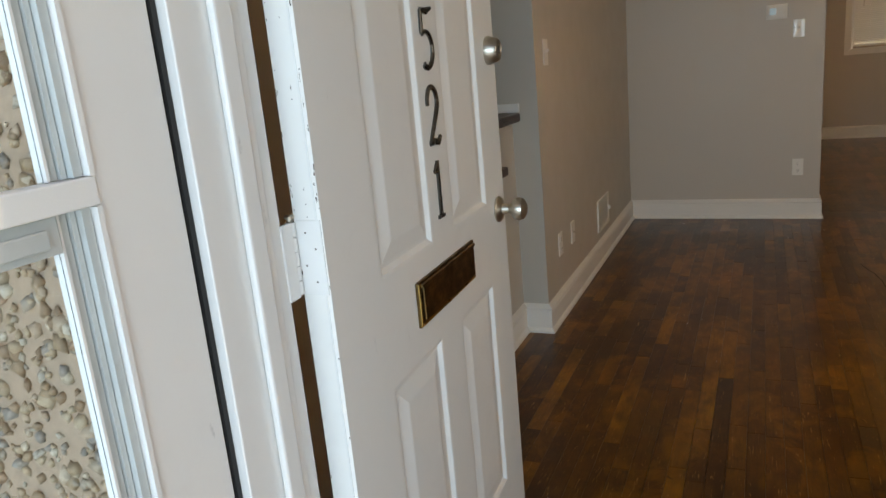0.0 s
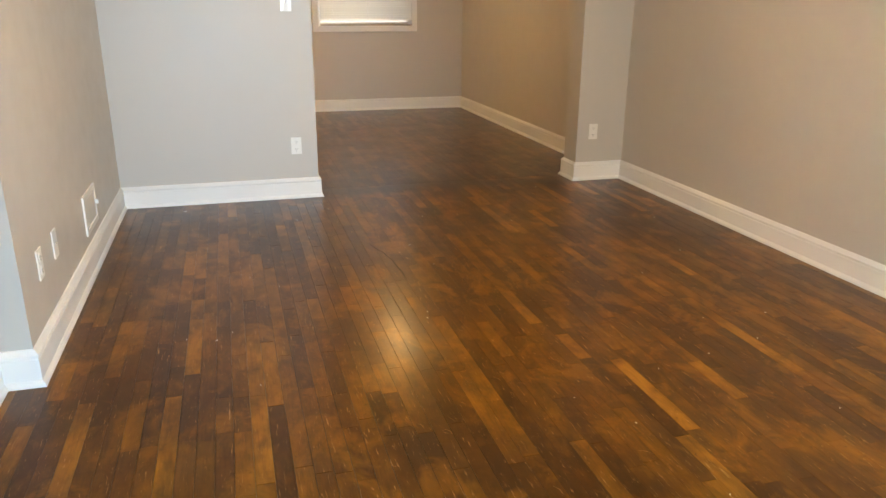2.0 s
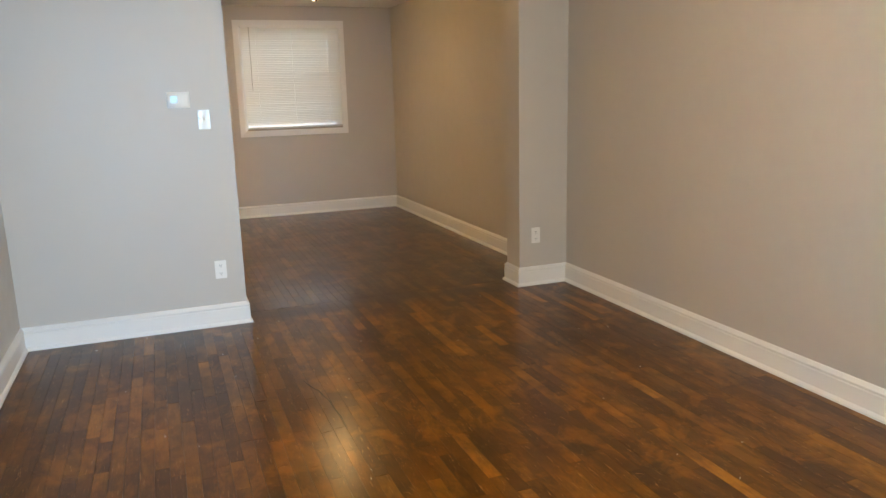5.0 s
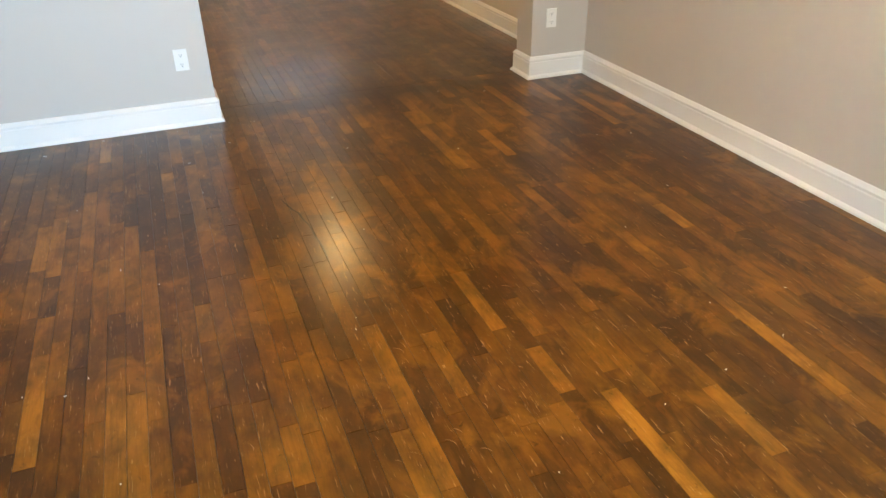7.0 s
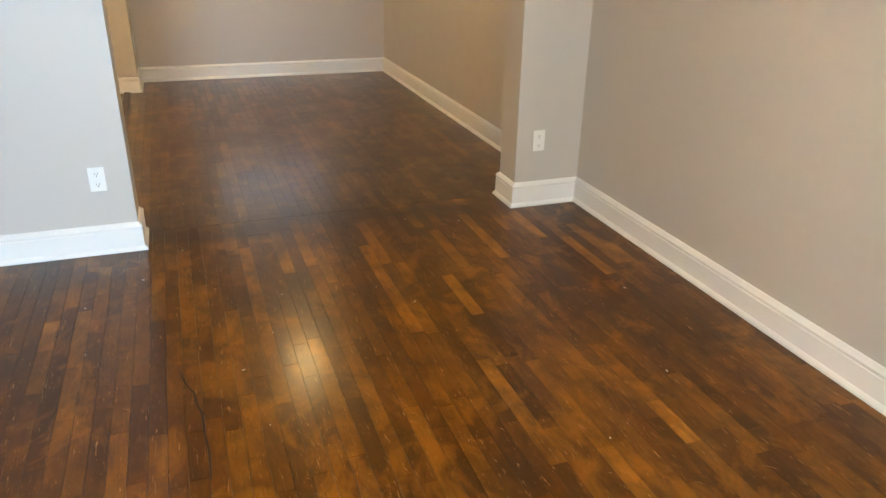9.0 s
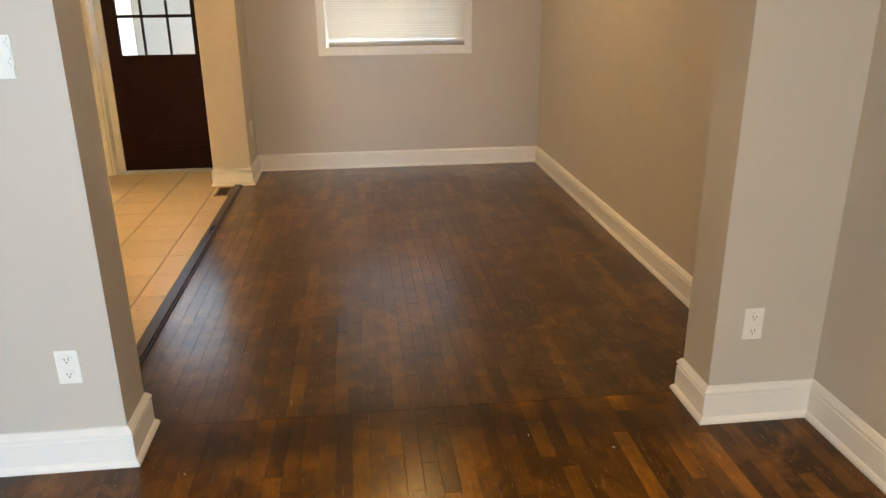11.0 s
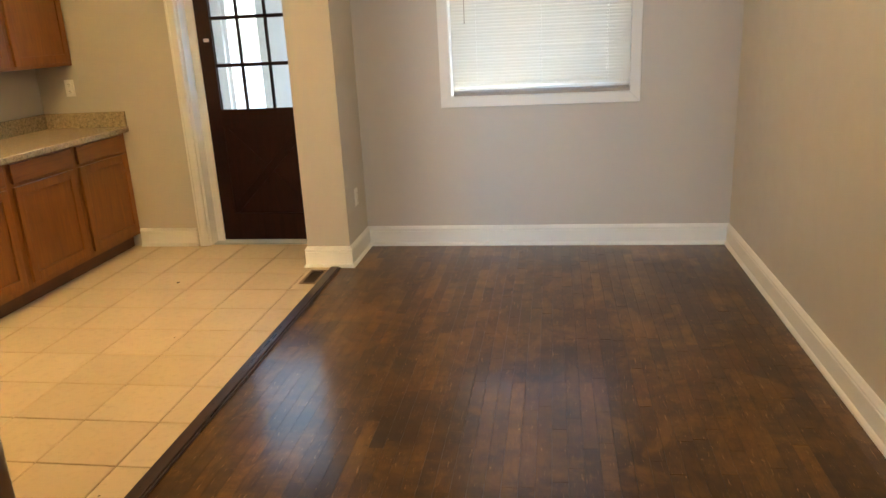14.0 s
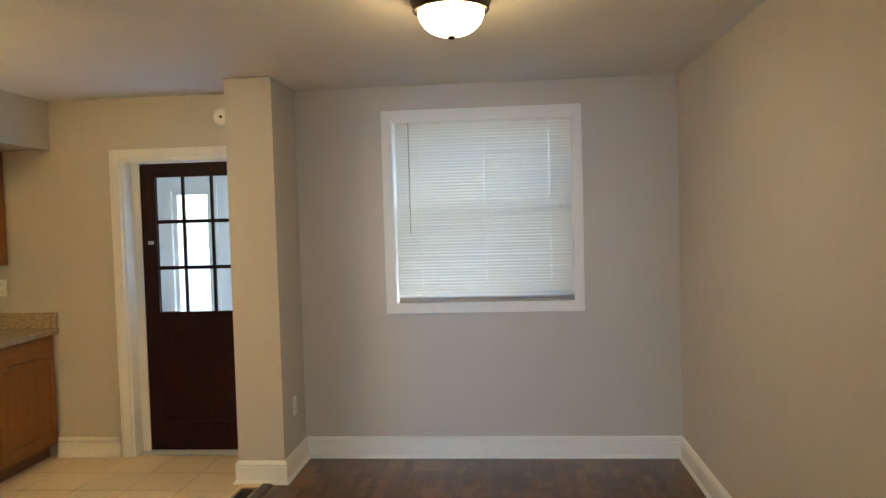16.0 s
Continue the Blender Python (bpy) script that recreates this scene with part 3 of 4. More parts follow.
# decorative clear switch cover beside the opening
dec = switch(pose(0.529, YP, 1.325), "white toggle switch with a wavy clear cover by the opening")
for s in (-1, 1):
    bm = bmesh.new()
    pts = [(s * (0.024 + 0.007 * math.sin(a)), -0.052 + 0.104 * i / 12) for i, a in enumerate([2 * math.pi * j / 6 for j in range(13)])]
    for (xa, za), (xb, zb) in zip(pts, pts[1:]):
        box(bm, min(xa, xb) - 0.004, max(xa, xb) + 0.004, -0.011, -0.005, za, zb, 0)
    part("wavy_edge", bm, WAVY, dec, "shiny raised wavy rim")

# thermostat
th = thing("thermostat", pose(0.389, YP, 1.446), "white thermostat with a small display on the greige wall", "thermostat")
part("body", boxm(-0.061, 0.061, -0.026, 0, -0.043, 0.043, 0.005), PLASTIC, th, "", True)
part("backplate", boxm(-0.066, 0.066, -0.004, 0, -0.048, 0.048, 0.002), PLASTIC, th)
part("display", boxm(-0.045, -0.005, -0.0275, -0.0262, -0.018, 0.024), LCD, th, "grey green digital display")
for z in (0.014, 0.0, -0.014):
    part("button", boxm(0.018, 0.032, -0.0285, -0.0262, z - 0.004, z + 0.004), PLASTIC, th)

# supply register low on the left wall
rg = thing("wall_register", pose(XL, 4.90, 0.295, 0, 0, 90), "white steel wall register low on the greige wall above the baseboard", "air vent")
bm = bmesh.new()
frame_bar(bm, -0.17, 0.17, -0.10, 0.10, 0.025, -0.009, 0)
part("frame", bm, PLASTIC, rg)
part("backing", boxm(-0.145, 0.145, -0.002, 0, -0.075, 0.075), PLASTIC, rg)
for i in range(9):
    z = -0.064 + i * 0.016
    part("louver", turn(boxm(-0.144, 0.144, -0.0008, 0.0008, -0.007, 0.007), Matrix.Translation((0, -0.0062, z)) @ pose(0, 0, 0, 18)), PLASTIC, rg)
part("lever", boxm(0.150, 0.156, -0.022, -0.009, -0.012, 0.012, 0.001), PLASTIC, rg)

# smoke detector
sd = thing("smoke_detector", pose(0.10, YB, 2.322, 90), "round white smoke detector above the back door", "smoke detector")
part("base", lathe([(0, 0), (0.068, 0), (0.068, 0.010), (0.062, 0.014), (0, 0.014)], 36), PLASTIC, sd, "", True)
part("cover", lathe([(0.058, 0.013), (0.060, 0.026), (0.050, 0.038), (0.030, 0.041), (0, 0.041)], 36), PLASTIC, sd, "", True)
part("test_button", lathe([(0, 0.041), (0.010, 0.041), (0.010, 0.044), (0, 0.0445)], 16), SLOT, sd)

# ---- dining window with its blind ----
win = tagged(new("window_1"), "white cased double-hung window behind closed blinds", "window", "", "structure")
OX, OXX, OZ0, OZZ = 1.176, 2.486, 0.972, 2.318
bm = bmesh.new()
frame_bar(bm, OX, OXX, OZ0, OZZ, 0.068, YB - 0.016, YB)
cs = part("casing", bm, TRIM, win, "flat white casing")
add_bevel(cs, 0.003)
bm = bmesh.new()
frame_bar(bm, OX + 0.060, OXX - 0.060, OZ0 + 0.060, OZZ - 0.060, 0.012, YB - 0.006, YB + 0.19)
part("jamb", bm, TRIM, win)
for name, z0, z1, y in (("lower_sash", 1.045, 1.68, YB + 0.10), ("upper_sash", 1.65, 2.25, YB + 0.135)):
    bm = bmesh.new()
    frame_bar(bm, WX0 + 0.004, WX1 - 0.004, z0, z1, 0.045, y, y + 0.032)
    s = part(name, bm, TRIM, win)
    g = part("pane", boxm(WX0 + 0.045, WX1 - 0.045, y + 0.014, y + 0.018, z0 + 0.04, z1 - 0.04), GLASS, s)
    g.visible_shadow = False
BX0, BX1 = 1.262, 2.432
bl = thing("window_blind", pose(0, YB + 0.030, 0), "cream mini blind, closed, hanging in the dining room window", "window blind")
part("headrail", boxm(BX0, BX1, -0.048, -0.022, 2.232, 2.262, 0.003), PLASTIC, bl)
slat = None
N = 57
for i in range(N):
    z = 2.226 - i * 0.0203
    if slat is None:
        bm = bmesh.new()
        rows = []
        holes = (BX0 + 0.16, (BX0 + BX1) / 2, BX1 - 0.16)
        cuts = [BX0 + 0.006] + [x + d for x in holes for d in (-0.0016, 0.0016)] + [BX1 - 0.006]
        for k in range(5):
            u = k / 4 - 0.5
            d = 0.0022 * (1 - 4 * u * u)
            a = radians(74)
            y, zz = u * 0.0248 * math.cos(a) - d * math.sin(a), u * 0.0248 * math.sin(a) + d * math.cos(a)
            rows.append([bm.verts.new((x, y, zz)) for x in cuts])
        for k, (a, b) in enumerate(zip(rows, rows[1:])):
            for j in range(len(cuts) - 1):
                if not (j in (3, 5) and k == 2):
                    bm.faces.new((a[j], a[j + 1], b[j + 1], b[j]))
        slat = mesh_of("slat", bm, BLIND, True)
    s = new("slat", slat)
    s.parent = bl
    tip = 0.0 if i < N - 3 else radians(-16 * (i - N + 4))
    s.matrix_basis = Matrix.LocRotScale((0, -0.034, z + random.uniform(-0.0006, 0.0006)), Euler((tip + random.uniform(-0.014, 0.014), random.uniform(-0.0008, 0.0008), 0)), None)
part("bottom_rail", boxm(BX0 + 0.004, BX1 - 0.004, -0.045, -0.024, 1.044, 1.064, 0.003), RAILBEIGE, bl, "beige bottom rail")
for i in range(5):
    part("stacked_slat", boxm(BX0 + 0.006, BX1 - 0.006, -0.046, -0.022, 1.064 + i * 0.0035, 1.0655 + i * 0.0035), RAILBEIGE, bl)
for x in (BX0 + 0.16, (BX0 + BX1) / 2, BX1 - 0.16):
    part("ladder_cord", turn(lathe([(0.0009, 1.06), (0.0009, 2.24)], 5), Matrix.Translation((x + 0.007, -0.0485, 0))), PLASTIC, bl)
part("tilt_wand", turn(lathe([(0, 1.51), (0.0035, 1.511), (0.0028, 1.54), (0.0028, 2.235), (0, 2.236)], 8), Matrix.Translation((BX0 + 0.095, -0.056, 0))), plain("clear_wand", (0.42, 0.36, 0.28), 0.2), bl)

# ---- back door ----
YD = YB + 0.12
dc = tagged(new("door_1"), "dark brown half-glazed back door in a white casing", "door", "", "structure")
CW = 0.07
for nm, b in (("casing_side", (KX0 - CW, KX0 + 0.002, YB - 0.018, YB, 0, KZ)), ("casing_side", (KX1 - 0.002, KX1 + CW, YB - 0.018, YB, 0, KZ)), ("casing_head", (KX0 - CW, KX1 + CW, YB - 0.018, YB, KZ, KZ + 0.066))):
    add_bevel(part(nm, boxm(*b), TRIM, dc), 0.004)
for nm, b in (("bead", (KX0 - CW + 0.004, KX0 - CW + 0.020, YB - 0.026, YB - 0.018, 0, KZ + 0.062)), ("bead", (KX0 - CW + 0.022, KX1 + CW, YB - 0.026, YB - 0.018, KZ + 0.046, KZ + 0.062)),
              ("bead", (KX0 - 0.014, KX0 - 0.002, YB - 0.0225, YB - 0.018, 0, KZ + 0.004)), ("bead", (KX0 - 0.002, KX1, YB - 0.0225, YB - 0.018, KZ + 0.004, KZ + 0.014))):
    add_bevel(part(nm, boxm(*b), TRIM, dc), 0.003)
for b in ((KX0, KX0 + 0.018, YB, YD + 0.09, 0, KZ - 0.002), (KX1 - 0.018, KX1, YB, YD + 0.09, 0, KZ - 0.002), (KX0 + 0.018, KX1 - 0.018, YB, YD + 0.09, KZ - 0.02, KZ)):
    part("jamb", boxm(*b), TRIM, dc)
part("stop", boxm(KX0 + 0.018, -0.565, YD - 0.014, YD - 0.003, 0.009, KZ - 0.02), TRIM, dc)
part("sill", boxm(KX0 + 0.018, KX1 - 0.018, YB + 0.03, YD + 0.09, -0.02, 0.008), ALU, dc)
LX0, LX1 = KX0 + 0.068, KX1 - 0.022
DL, DR = -0.568, 0.198
GX0, GX1, GZ0, GZ1 = -0.462, 0.140, 0.995, 1.942
leaf = part("leaf", boxm(DL, GX0, YD, YD + 0.04, 0.014, 2.038), BROWNDOOR, dc, "dark brown stained wooden door leaf")
for nm, b in (("stile", (GX1, DR, YD, YD + 0.04, 0.014, 2.038)), ("top_rail", (GX0, GX1, YD, YD + 0.04, GZ1, 2.038)), ("lock_rail", (GX0, GX1, YD, YD + 0.04, 0.86, GZ0)), ("bottom_rail", (GX0, GX1, YD, YD + 0.04, 0.014, 0.22))):
    part(nm, boxm(*b), BROWNDOOR, dc)
part("lower_panel", boxm(GX0, GX1, YD + 0.012, YD + 0.03, 0.22, 0.86), BROWNDOOR, dc)
for s in (-1, 1):
    bm = boxm(-0.42, 0.42, -0.008, 0.0, -0.03, 0.03, 0.002)
    turn(bm, Matrix.Translation(((GX0 + GX1) / 2, YD + 0.0135 + 0.0015 * s, 0.54)) @ pose(0, 0, 0, 0, s * 45.5, 0))
    part("cross_brace", bm, BROWNDOOR, dc)
gw, gh, mu = (GX1 - GX0 - 0.036) / 3, (GZ1 - GZ0 - 0.05) / 3, 0.018
for i in (1, 2):
    x = GX0 + i * gw + (i - 1) * mu
    part("muntin", boxm(x, x + mu, YD + 0.006, YD + 0.034, GZ0, GZ1, 0.003), BROWNDOOR, dc)
for j in (1, 2):
    z = GZ0 + j * gh + (j - 1) * 0.025
    part("muntin", boxm(GX0, GX1, YD + 0.004, YD + 0.036, z, z + 0.025, 0.003), BROWNDOOR, dc)
for i in range(3):
    for j in range(3):
        x, z = GX0 + i * (gw + mu), GZ0 + j * (gh + 0.025)
        part("pane", boxm(x, x + gw, YD + 0.018, YD + 0.022, z, z + gh), GLASS, dc).visible_shadow = False
kn = part("latch", turn(boxm(-0.014, 0.022, -0.016, 0, -0.012, 0.012, 0.003), Matrix.Translation((-0.505, YD, 1.485))), PLASTIC, dc, "small white surface latch")

# porch behind the back door
PW = painted("white_porch_paint", (0.80, 0.81, 0.82), 0.6, 0.03)
PYB = YB + 1.85
wall("porch_wall", [(-1.75, -1.65, YB + 0.2, PYB, -0.1, 2.4), (1.0, 1.1, YB + 0.2, PYB, -0.1, 0.6), (1.0, 1.1, YB + 0.2, PYB, 2.2, 2.4),
                    (-1.65, -1.16, PYB, PYB + 0.1, -0.1, 2.4), (-1.16, -0.78, PYB, PYB + 0.1, -0.1, 0.2), (-1.16, -0.78, PYB, PYB + 0.1, 1.93, 2.4),
                    (-0.78, 1.1, PYB, PYB + 0.1, -0.1, 2.4)],
     "white painted wall of the back porch", PW)
fixed("porch_ceiling", boxm(-1.75, 1.1, YB + 0.2, PYB + 0.1, 2.4, 2.5), PW, "white painted porch ceiling")
fixed("back_porch_floor", boxm(-1.75, 1.1, YB + 0.2, PYB + 0.1, -0.12, -0.02), CONCRETE, "grey painted porch floor")
pw = tagged(new("window_2"), "white cased porch window", "window", "", "structure")
for x0, x1, z0, z1 in ((-1.16, -0.78, 0.2, 1.93),):
    bm = bmesh.new()
    frame_bar(bm, x0 - 0.07, x1 + 0.07, z0 - 0.07, z1 + 0.07, 0.075, PYB - 0.02, PYB)
    part("casing", bm, TRIM, pw)
    bm = bmesh.new()
    frame_bar(bm, x0, x1, z0, z1, 0.04, PYB + 0.03, PYB + 0.06)
    part("sash", bm, TRIM, pw)
    part("pane", boxm(x0 + 0.04, x1 - 0.04, PYB + 0.043, PYB + 0.047, z0 + 0.04, z1 - 0.04), GLASS, pw).visible_shadow = False

# ---- kitchen ----
KF = -1.165                      # face of the base cabinets


def shaker(bm_x, y0, y1, z0, z1, parent, name, rail=0.055, mat=None):
    """A framed door that faces +x with its face at bm_x."""
    d = part(name, boxm(bm_x - 0.018, bm_x - 0.008, y0 + rail - 0.004, y1 - rail + 0.004, z0 + rail - 0.004, z1 - rail + 0.004), mat or CAB, parent)
    part("panel_mould", turn(frame_bar(bmesh.new(), y0 + rail - 0.004, y1 - rail + 0.004, z0 + rail - 0.004, z1 - rail + 0.004, 0.012, 0.0, 0.006), Matrix.Translation((bm_x - 0.008, 0, 0)) @ pose(0, 0, 0, 0, 0, 90)), mat or CAB, d)
    for nm, b in (("stile", (y0, y0 + rail, z0, z1)), ("stile", (y1 - rail, y1, z0, z1)), ("rail", (y0 + rail, y1 - rail, z0, z0 + rail)), ("rail", (y0 + rail, y1 - rail, z1 - rail, z1))):
        part(nm, boxm(bm_x - 0.018, bm_x, b[0], b[1], b[2], b[3], 0.0025), mat or CAB, d)
    return d


def base_cabinet(y0, w, label):
    t = thing("base_cabinet", pose(0, y0, 0), label, "kitchen cabinet", "base cabinets")
    part("carcass", boxm(XK + 0.002, KF - 0.020, 0.001, w - 0.001, 0.105, 0.872), CAB, t)
    part("toe_kick", boxm(XK + 0.002, KF - 0.085, 0.001, w - 0.001, 0.0, 0.105), CABDARK, t)
    shaker(KF, 0.030, w - 0.030, 0.145, 0.725, t, "door")
    part("drawer_front", boxm(KF - 0.018, KF, 0.030, w - 0.030, 0.745, 0.862, 0.004), CABX, t, "plain maple drawer front")
    return t


def wall_cabinet(y0, w, label):
    t = thing("wall_cabinet", pose(0, y0, 0), label, "kitchen cabinet", "wall cabinets")
    part("carcass", boxm(XK + 0.002, -1.488, 0.001, w - 0.001, 1.36, 2.148), CAB, t)
    shaker(-1.468, 0.030, w - 0.030, 1.385, 2.125, t, "door")
    return t


UW = 0.622
b0 = base_cabinet(YB - 0.004 - UW, UW, "honey maple base cabinet with a drawer against the back wall")
w0 = wall_cabinet(YB - 0.004 - UW, UW, "honey maple wall cabinet against the back wall")
for k in range(1, 4):
    tagged(copy_thing(b0, pose(0, YB - 0.004 - UW * (k + 1), 0)), "honey maple base cabinet with a drawer under the worktop")
    tagged(copy_thing(w0, pose(0, YB - 0.004 - UW * (k + 1), 0)), "honey maple wall cabinet under the soffit")
ct = thing("worktop", pose(0, 0, 0), "speckled beige granite-look worktop on the maple cabinets", "worktop")
part("top", boxm(XK + 0.002, KF + 0.030, YB - 0.006 - UW * 4, YB - 0.002, 0.874, 0.914, 0.006), GRANITE, ct)
part("backsplash", boxm(XK + 0.002, XK + 0.022, YB - 0.006 - UW * 4, YB - 0.024, 0.914, 1.022, 0.003), GRANITE, ct)
part("side_splash", boxm(XK + 0.002, KF + 0.022, YB - 0.022, YB - 0.002, 0.914, 1.022, 0.003), GRANITE, ct)

# refrigerator against the partition
fr = thing("refrigerator", pose(-0.385, YQ + 0.05, 0), "black and stainless refrigerator standing by the kitchen opening", "refrigerator")
part("body", boxm(0, 0.76, 0.0, 0.60, 0.06, 1.70, 0.006), BLACK, fr, "black enamelled steel body")
part("door_gasket", boxm(0.012, 0.748, 0.601, 0.612, 0.10, 1.69), RUBBER, fr)
for nm, z0, z1 in (("fridge_door", 0.10, 1.17), ("freezer_door", 1.18, 1.695)):
    d = part(nm, boxm(0.0, 0.76, 0.613, 0.675, z0, z1, 0.010), STEEL, fr, "stainless steel door")
    za, zb = (0.62, 1.12) if nm == "fridge_door" else (1.22, 1.50)
    part("handle", boxm(0.66, 0.685, 0.715, 0.735, za, zb, 0.007), STEEL, d)
    for z in (za + 0.03, zb - 0.03):
        part("handle_post", boxm(0.664, 0.681, 0.675, 0.716, z - 0.01, z + 0.01, 0.002), STEEL, d)
part("hinge_cover", boxm(0.70, 0.768, 0.58, 0.66, 1.1705, 1.1795), STEEL, fr)
for x in (0.05, 0.71):
    for y in (0.06, 0.56):
        part("foot", turn(lathe([(0, 0), (0.022, 0), (0.024, 0.01), (0.018, 0.06), (0, 0.06)], 14), Matrix.Translation((x, y, 0))), RUBBER, fr)

# floor register beside the threshold
fv = thing("floor_register", pose(0.405, 9.575, 0.0), "brown metal floor register in the tiles near the column", "air vent")
bm = bmesh.new()
turn(frame_bar(bm, -0.055, 0.055, -0.13, 0.13, 0.014, -0.004, 0), pose(0, 0, 0.007, -90))
part("frame", bm, OAKRIM, fv, "light brown rim")
part("backing", boxm(-0.041, 0.041, -0.116, 0.116, 0.0035, 0.0045), SLOT, fv)
for i in range(12):
    y = -0.107 + i * 0.0195
    part("fin", boxm(-0.041, 0.041, y - 0.002, y + 0.002, 0.0046, 0.0085), VENTBROWN, fv)

# ---- entrance door ----
fd = tagged(new("door_2"), "white six-panel entrance door standing open", "door", "", "structure")
ang = math.degrees(math.atan2(0.036, 0.902))
fd.matrix_basis = pose(-0.262, 1.125, 0.0, 0, 0, 90 + ang)
DT, DWD = 0.045, 0.902
# local x runs along the door from the hinges, local -y is its outer face, z up
cols = [(0.165, 0.405), (0.520, 0.760)]
rowsz = [(0.235, 0.780), (0.975, 1.560), (1.680, 1.900)]
xs = [0, cols[0][0], cols[0][1], cols[1][0], cols[1][1], DWD]
for i, (x0, x1) in enumerate(((0, xs[1]), (xs[2], xs[3]), (xs[4], DWD))):
    part("stile", boxm(x0, x1, 0, DT, 0.012, 2.035), DOORPAINT, fd)
for x0, x1 in cols:
    for z0, z1 in ((0.012, 0.235), (0.780, 0.975), (1.560, 1.680), (1.900, 2.035)):
        part("rail", boxm(x0, x1, 0, DT, z0, z1), DOORPAINT, fd)
    for z0, z1 in rowsz:
        bm = bmesh.new()
        rings = []
        for ins, dep in ((0, 0), (0.006, 0.001), (0.014, 0.008), (0.020, 0.008), (0.052, 0.0015), (0.056, 0.001)):
            rings.append([bm.verts.new(c) for c in ((x0 + ins, dep, z0 + ins), (x1 - ins, dep, z0 + ins), (x1 - ins, dep, z1 - ins), (x0 + ins, dep, z1 - ins))])
        for a, b in zip(rings, rings[1:]):
            for k in range(4):
                bm.faces.new((a[k], a[(k + 1) % 4], b[(k + 1) % 4], b[k]))
        bm.faces.new(rings[-1])
        back = [bm.verts.new(c) for c in ((x0, DT - 0.004, z0), (x1, DT - 0.004, z0), (x1, DT - 0.004, z1), (x0, DT - 0.004, z1))]
        bm.faces.new(back[::-1])
        for k in range(4):
            bm.faces.new((rings[0][k], back[k], back[(k + 1) % 4], rings[0][(k + 1) % 4]))
        bmesh.ops.recalc_face_normals(bm, faces=bm.faces)
        part("door_panel", bm, DOORPAINT, fd)


def knob_parts(parent, x, z):
    k = part("door_knob", turn(lathe([(0, 0), (0.032, 0), (0.033, 0.004), (0.028, 0.010), (0.013, 0.014), (0.011, 0.030), (0.016, 0.036), (0.026, 0.044), (0.029, 0.055), (0.026, 0.066), (0.016, 0.073), (0, 0.075)], 36),
                               Matrix.Translation((x, 0, z)) @ pose(0, 0, 0, 90)), NICKEL, parent, "satin nickel round knob", True)
    return k


knob_parts(fd, 0.843, 0.950)
dbl = part("deadbolt", turn(lathe([(0, 0), (0.033, 0), (0.034, 0.006), (0.027, 0.026), (0.024, 0.030), (0.019, 0.031), (0.018, 0.029), (0, 0.029)], 36), Matrix.Translation((0.848, 0, 1.335)) @ pose(0, 0, 0, 90)), NICKEL, fd, "satin nickel deadbolt", True)
part("keyway", boxm(0.8465, 0.8495, -0.0305, -0.0285, 1.326, 1.344), SLOT, dbl)
part("inner_knob", turn(lathe([(0, 0), (0.032, 0), (0.033, 0.004), (0.028, 0.010), (0.012, 0.014), (0.011, 0.030), (0.026, 0.044), (0.029, 0.055), (0.016, 0.073), (0, 0.075)], 24), Matrix.Translation((0.843, DT, 0.955)) @ pose(0, 0, 0, -90)), NICKEL, fd, "satin nickel round knob", True)
# letter slot
ls = part("letter_slot", boxm(0.295, 0.622, -0.006, 0, 0.840, 0.928, 0.0015), BRASS, fd, "tarnished brass letter slot")
part("flap", boxm(0.311, 0.606, -0.0115, -0.006, 0.852, 0.916, 0.002), BRASS, ls)
part("bright_edge", boxm(0.295, 0.303, -0.0085, -0.006, 0.842, 0.926, 0.001), BRASSBRIGHT, ls, "bright brass edge")
part("bright_edge", boxm(0.3035, 0.614, -0.0085, -0.006, 0.842, 0.847, 0.001), BRASSBRIGHT, ls, "bright brass edge")
part("top_lip", boxm(0.303, 0.614, -0.0125, -0.006, 0.916, 0.923, 0.0015), BRASS, ls)


def numeral(strokes, x, z, h, w):
    """A cast numeral: flat ribbons (x, z, width) in units of its height, with a low ridge along the middle."""
    bm = bmesh.new()
    for line in strokes:
        pts = [Vector((px * w, pz * h)) for px, pz, _ in line]
        rows = []
        for i, (p, (_, _, t)) in enumerate(zip(pts, line)):
            d = (pts[min(i + 1, len(pts) - 1)] - pts[max(i - 1, 0)]).normalized()
            n = Vector((-d.y, d.x)) * t * 0.5
            rows.append([bm.verts.new((p.x + n.x * k, y, p.y + n.y * k)) for k, y in ((-1, 0.0), (-1, -0.0035), (-0.55, -0.0055), (0.55, -0.0055), (1, -0.0035), (1, 0.0))])
        for a, b in zip(rows, rows[1:]):
            for k in range(5):
                bm.faces.new((a[k], a[k + 1], b[k + 1], b[k]))
        bm.faces.new(rows[0])
        bm.faces.new(rows[-1][::-1])
    bmesh.ops.recalc_face_normals(bm, faces=bm.faces)
    return part("house_number", turn(bm, Matrix.Translation((x, 0, z))), NUMERAL, fd, "blackened metal house numeral")


def arc(cx, cz, rx, rz, a0, a1, t0, t1, n=12):
    return [(cx + rx * math.cos(radians(a0 + (a1 - a0) * i / n)), cz + rz * math.sin(radians(a0 + (a1 - a0) * i / n)), t0 + (t1 - t0) * i / n) for i in range(n + 1)]


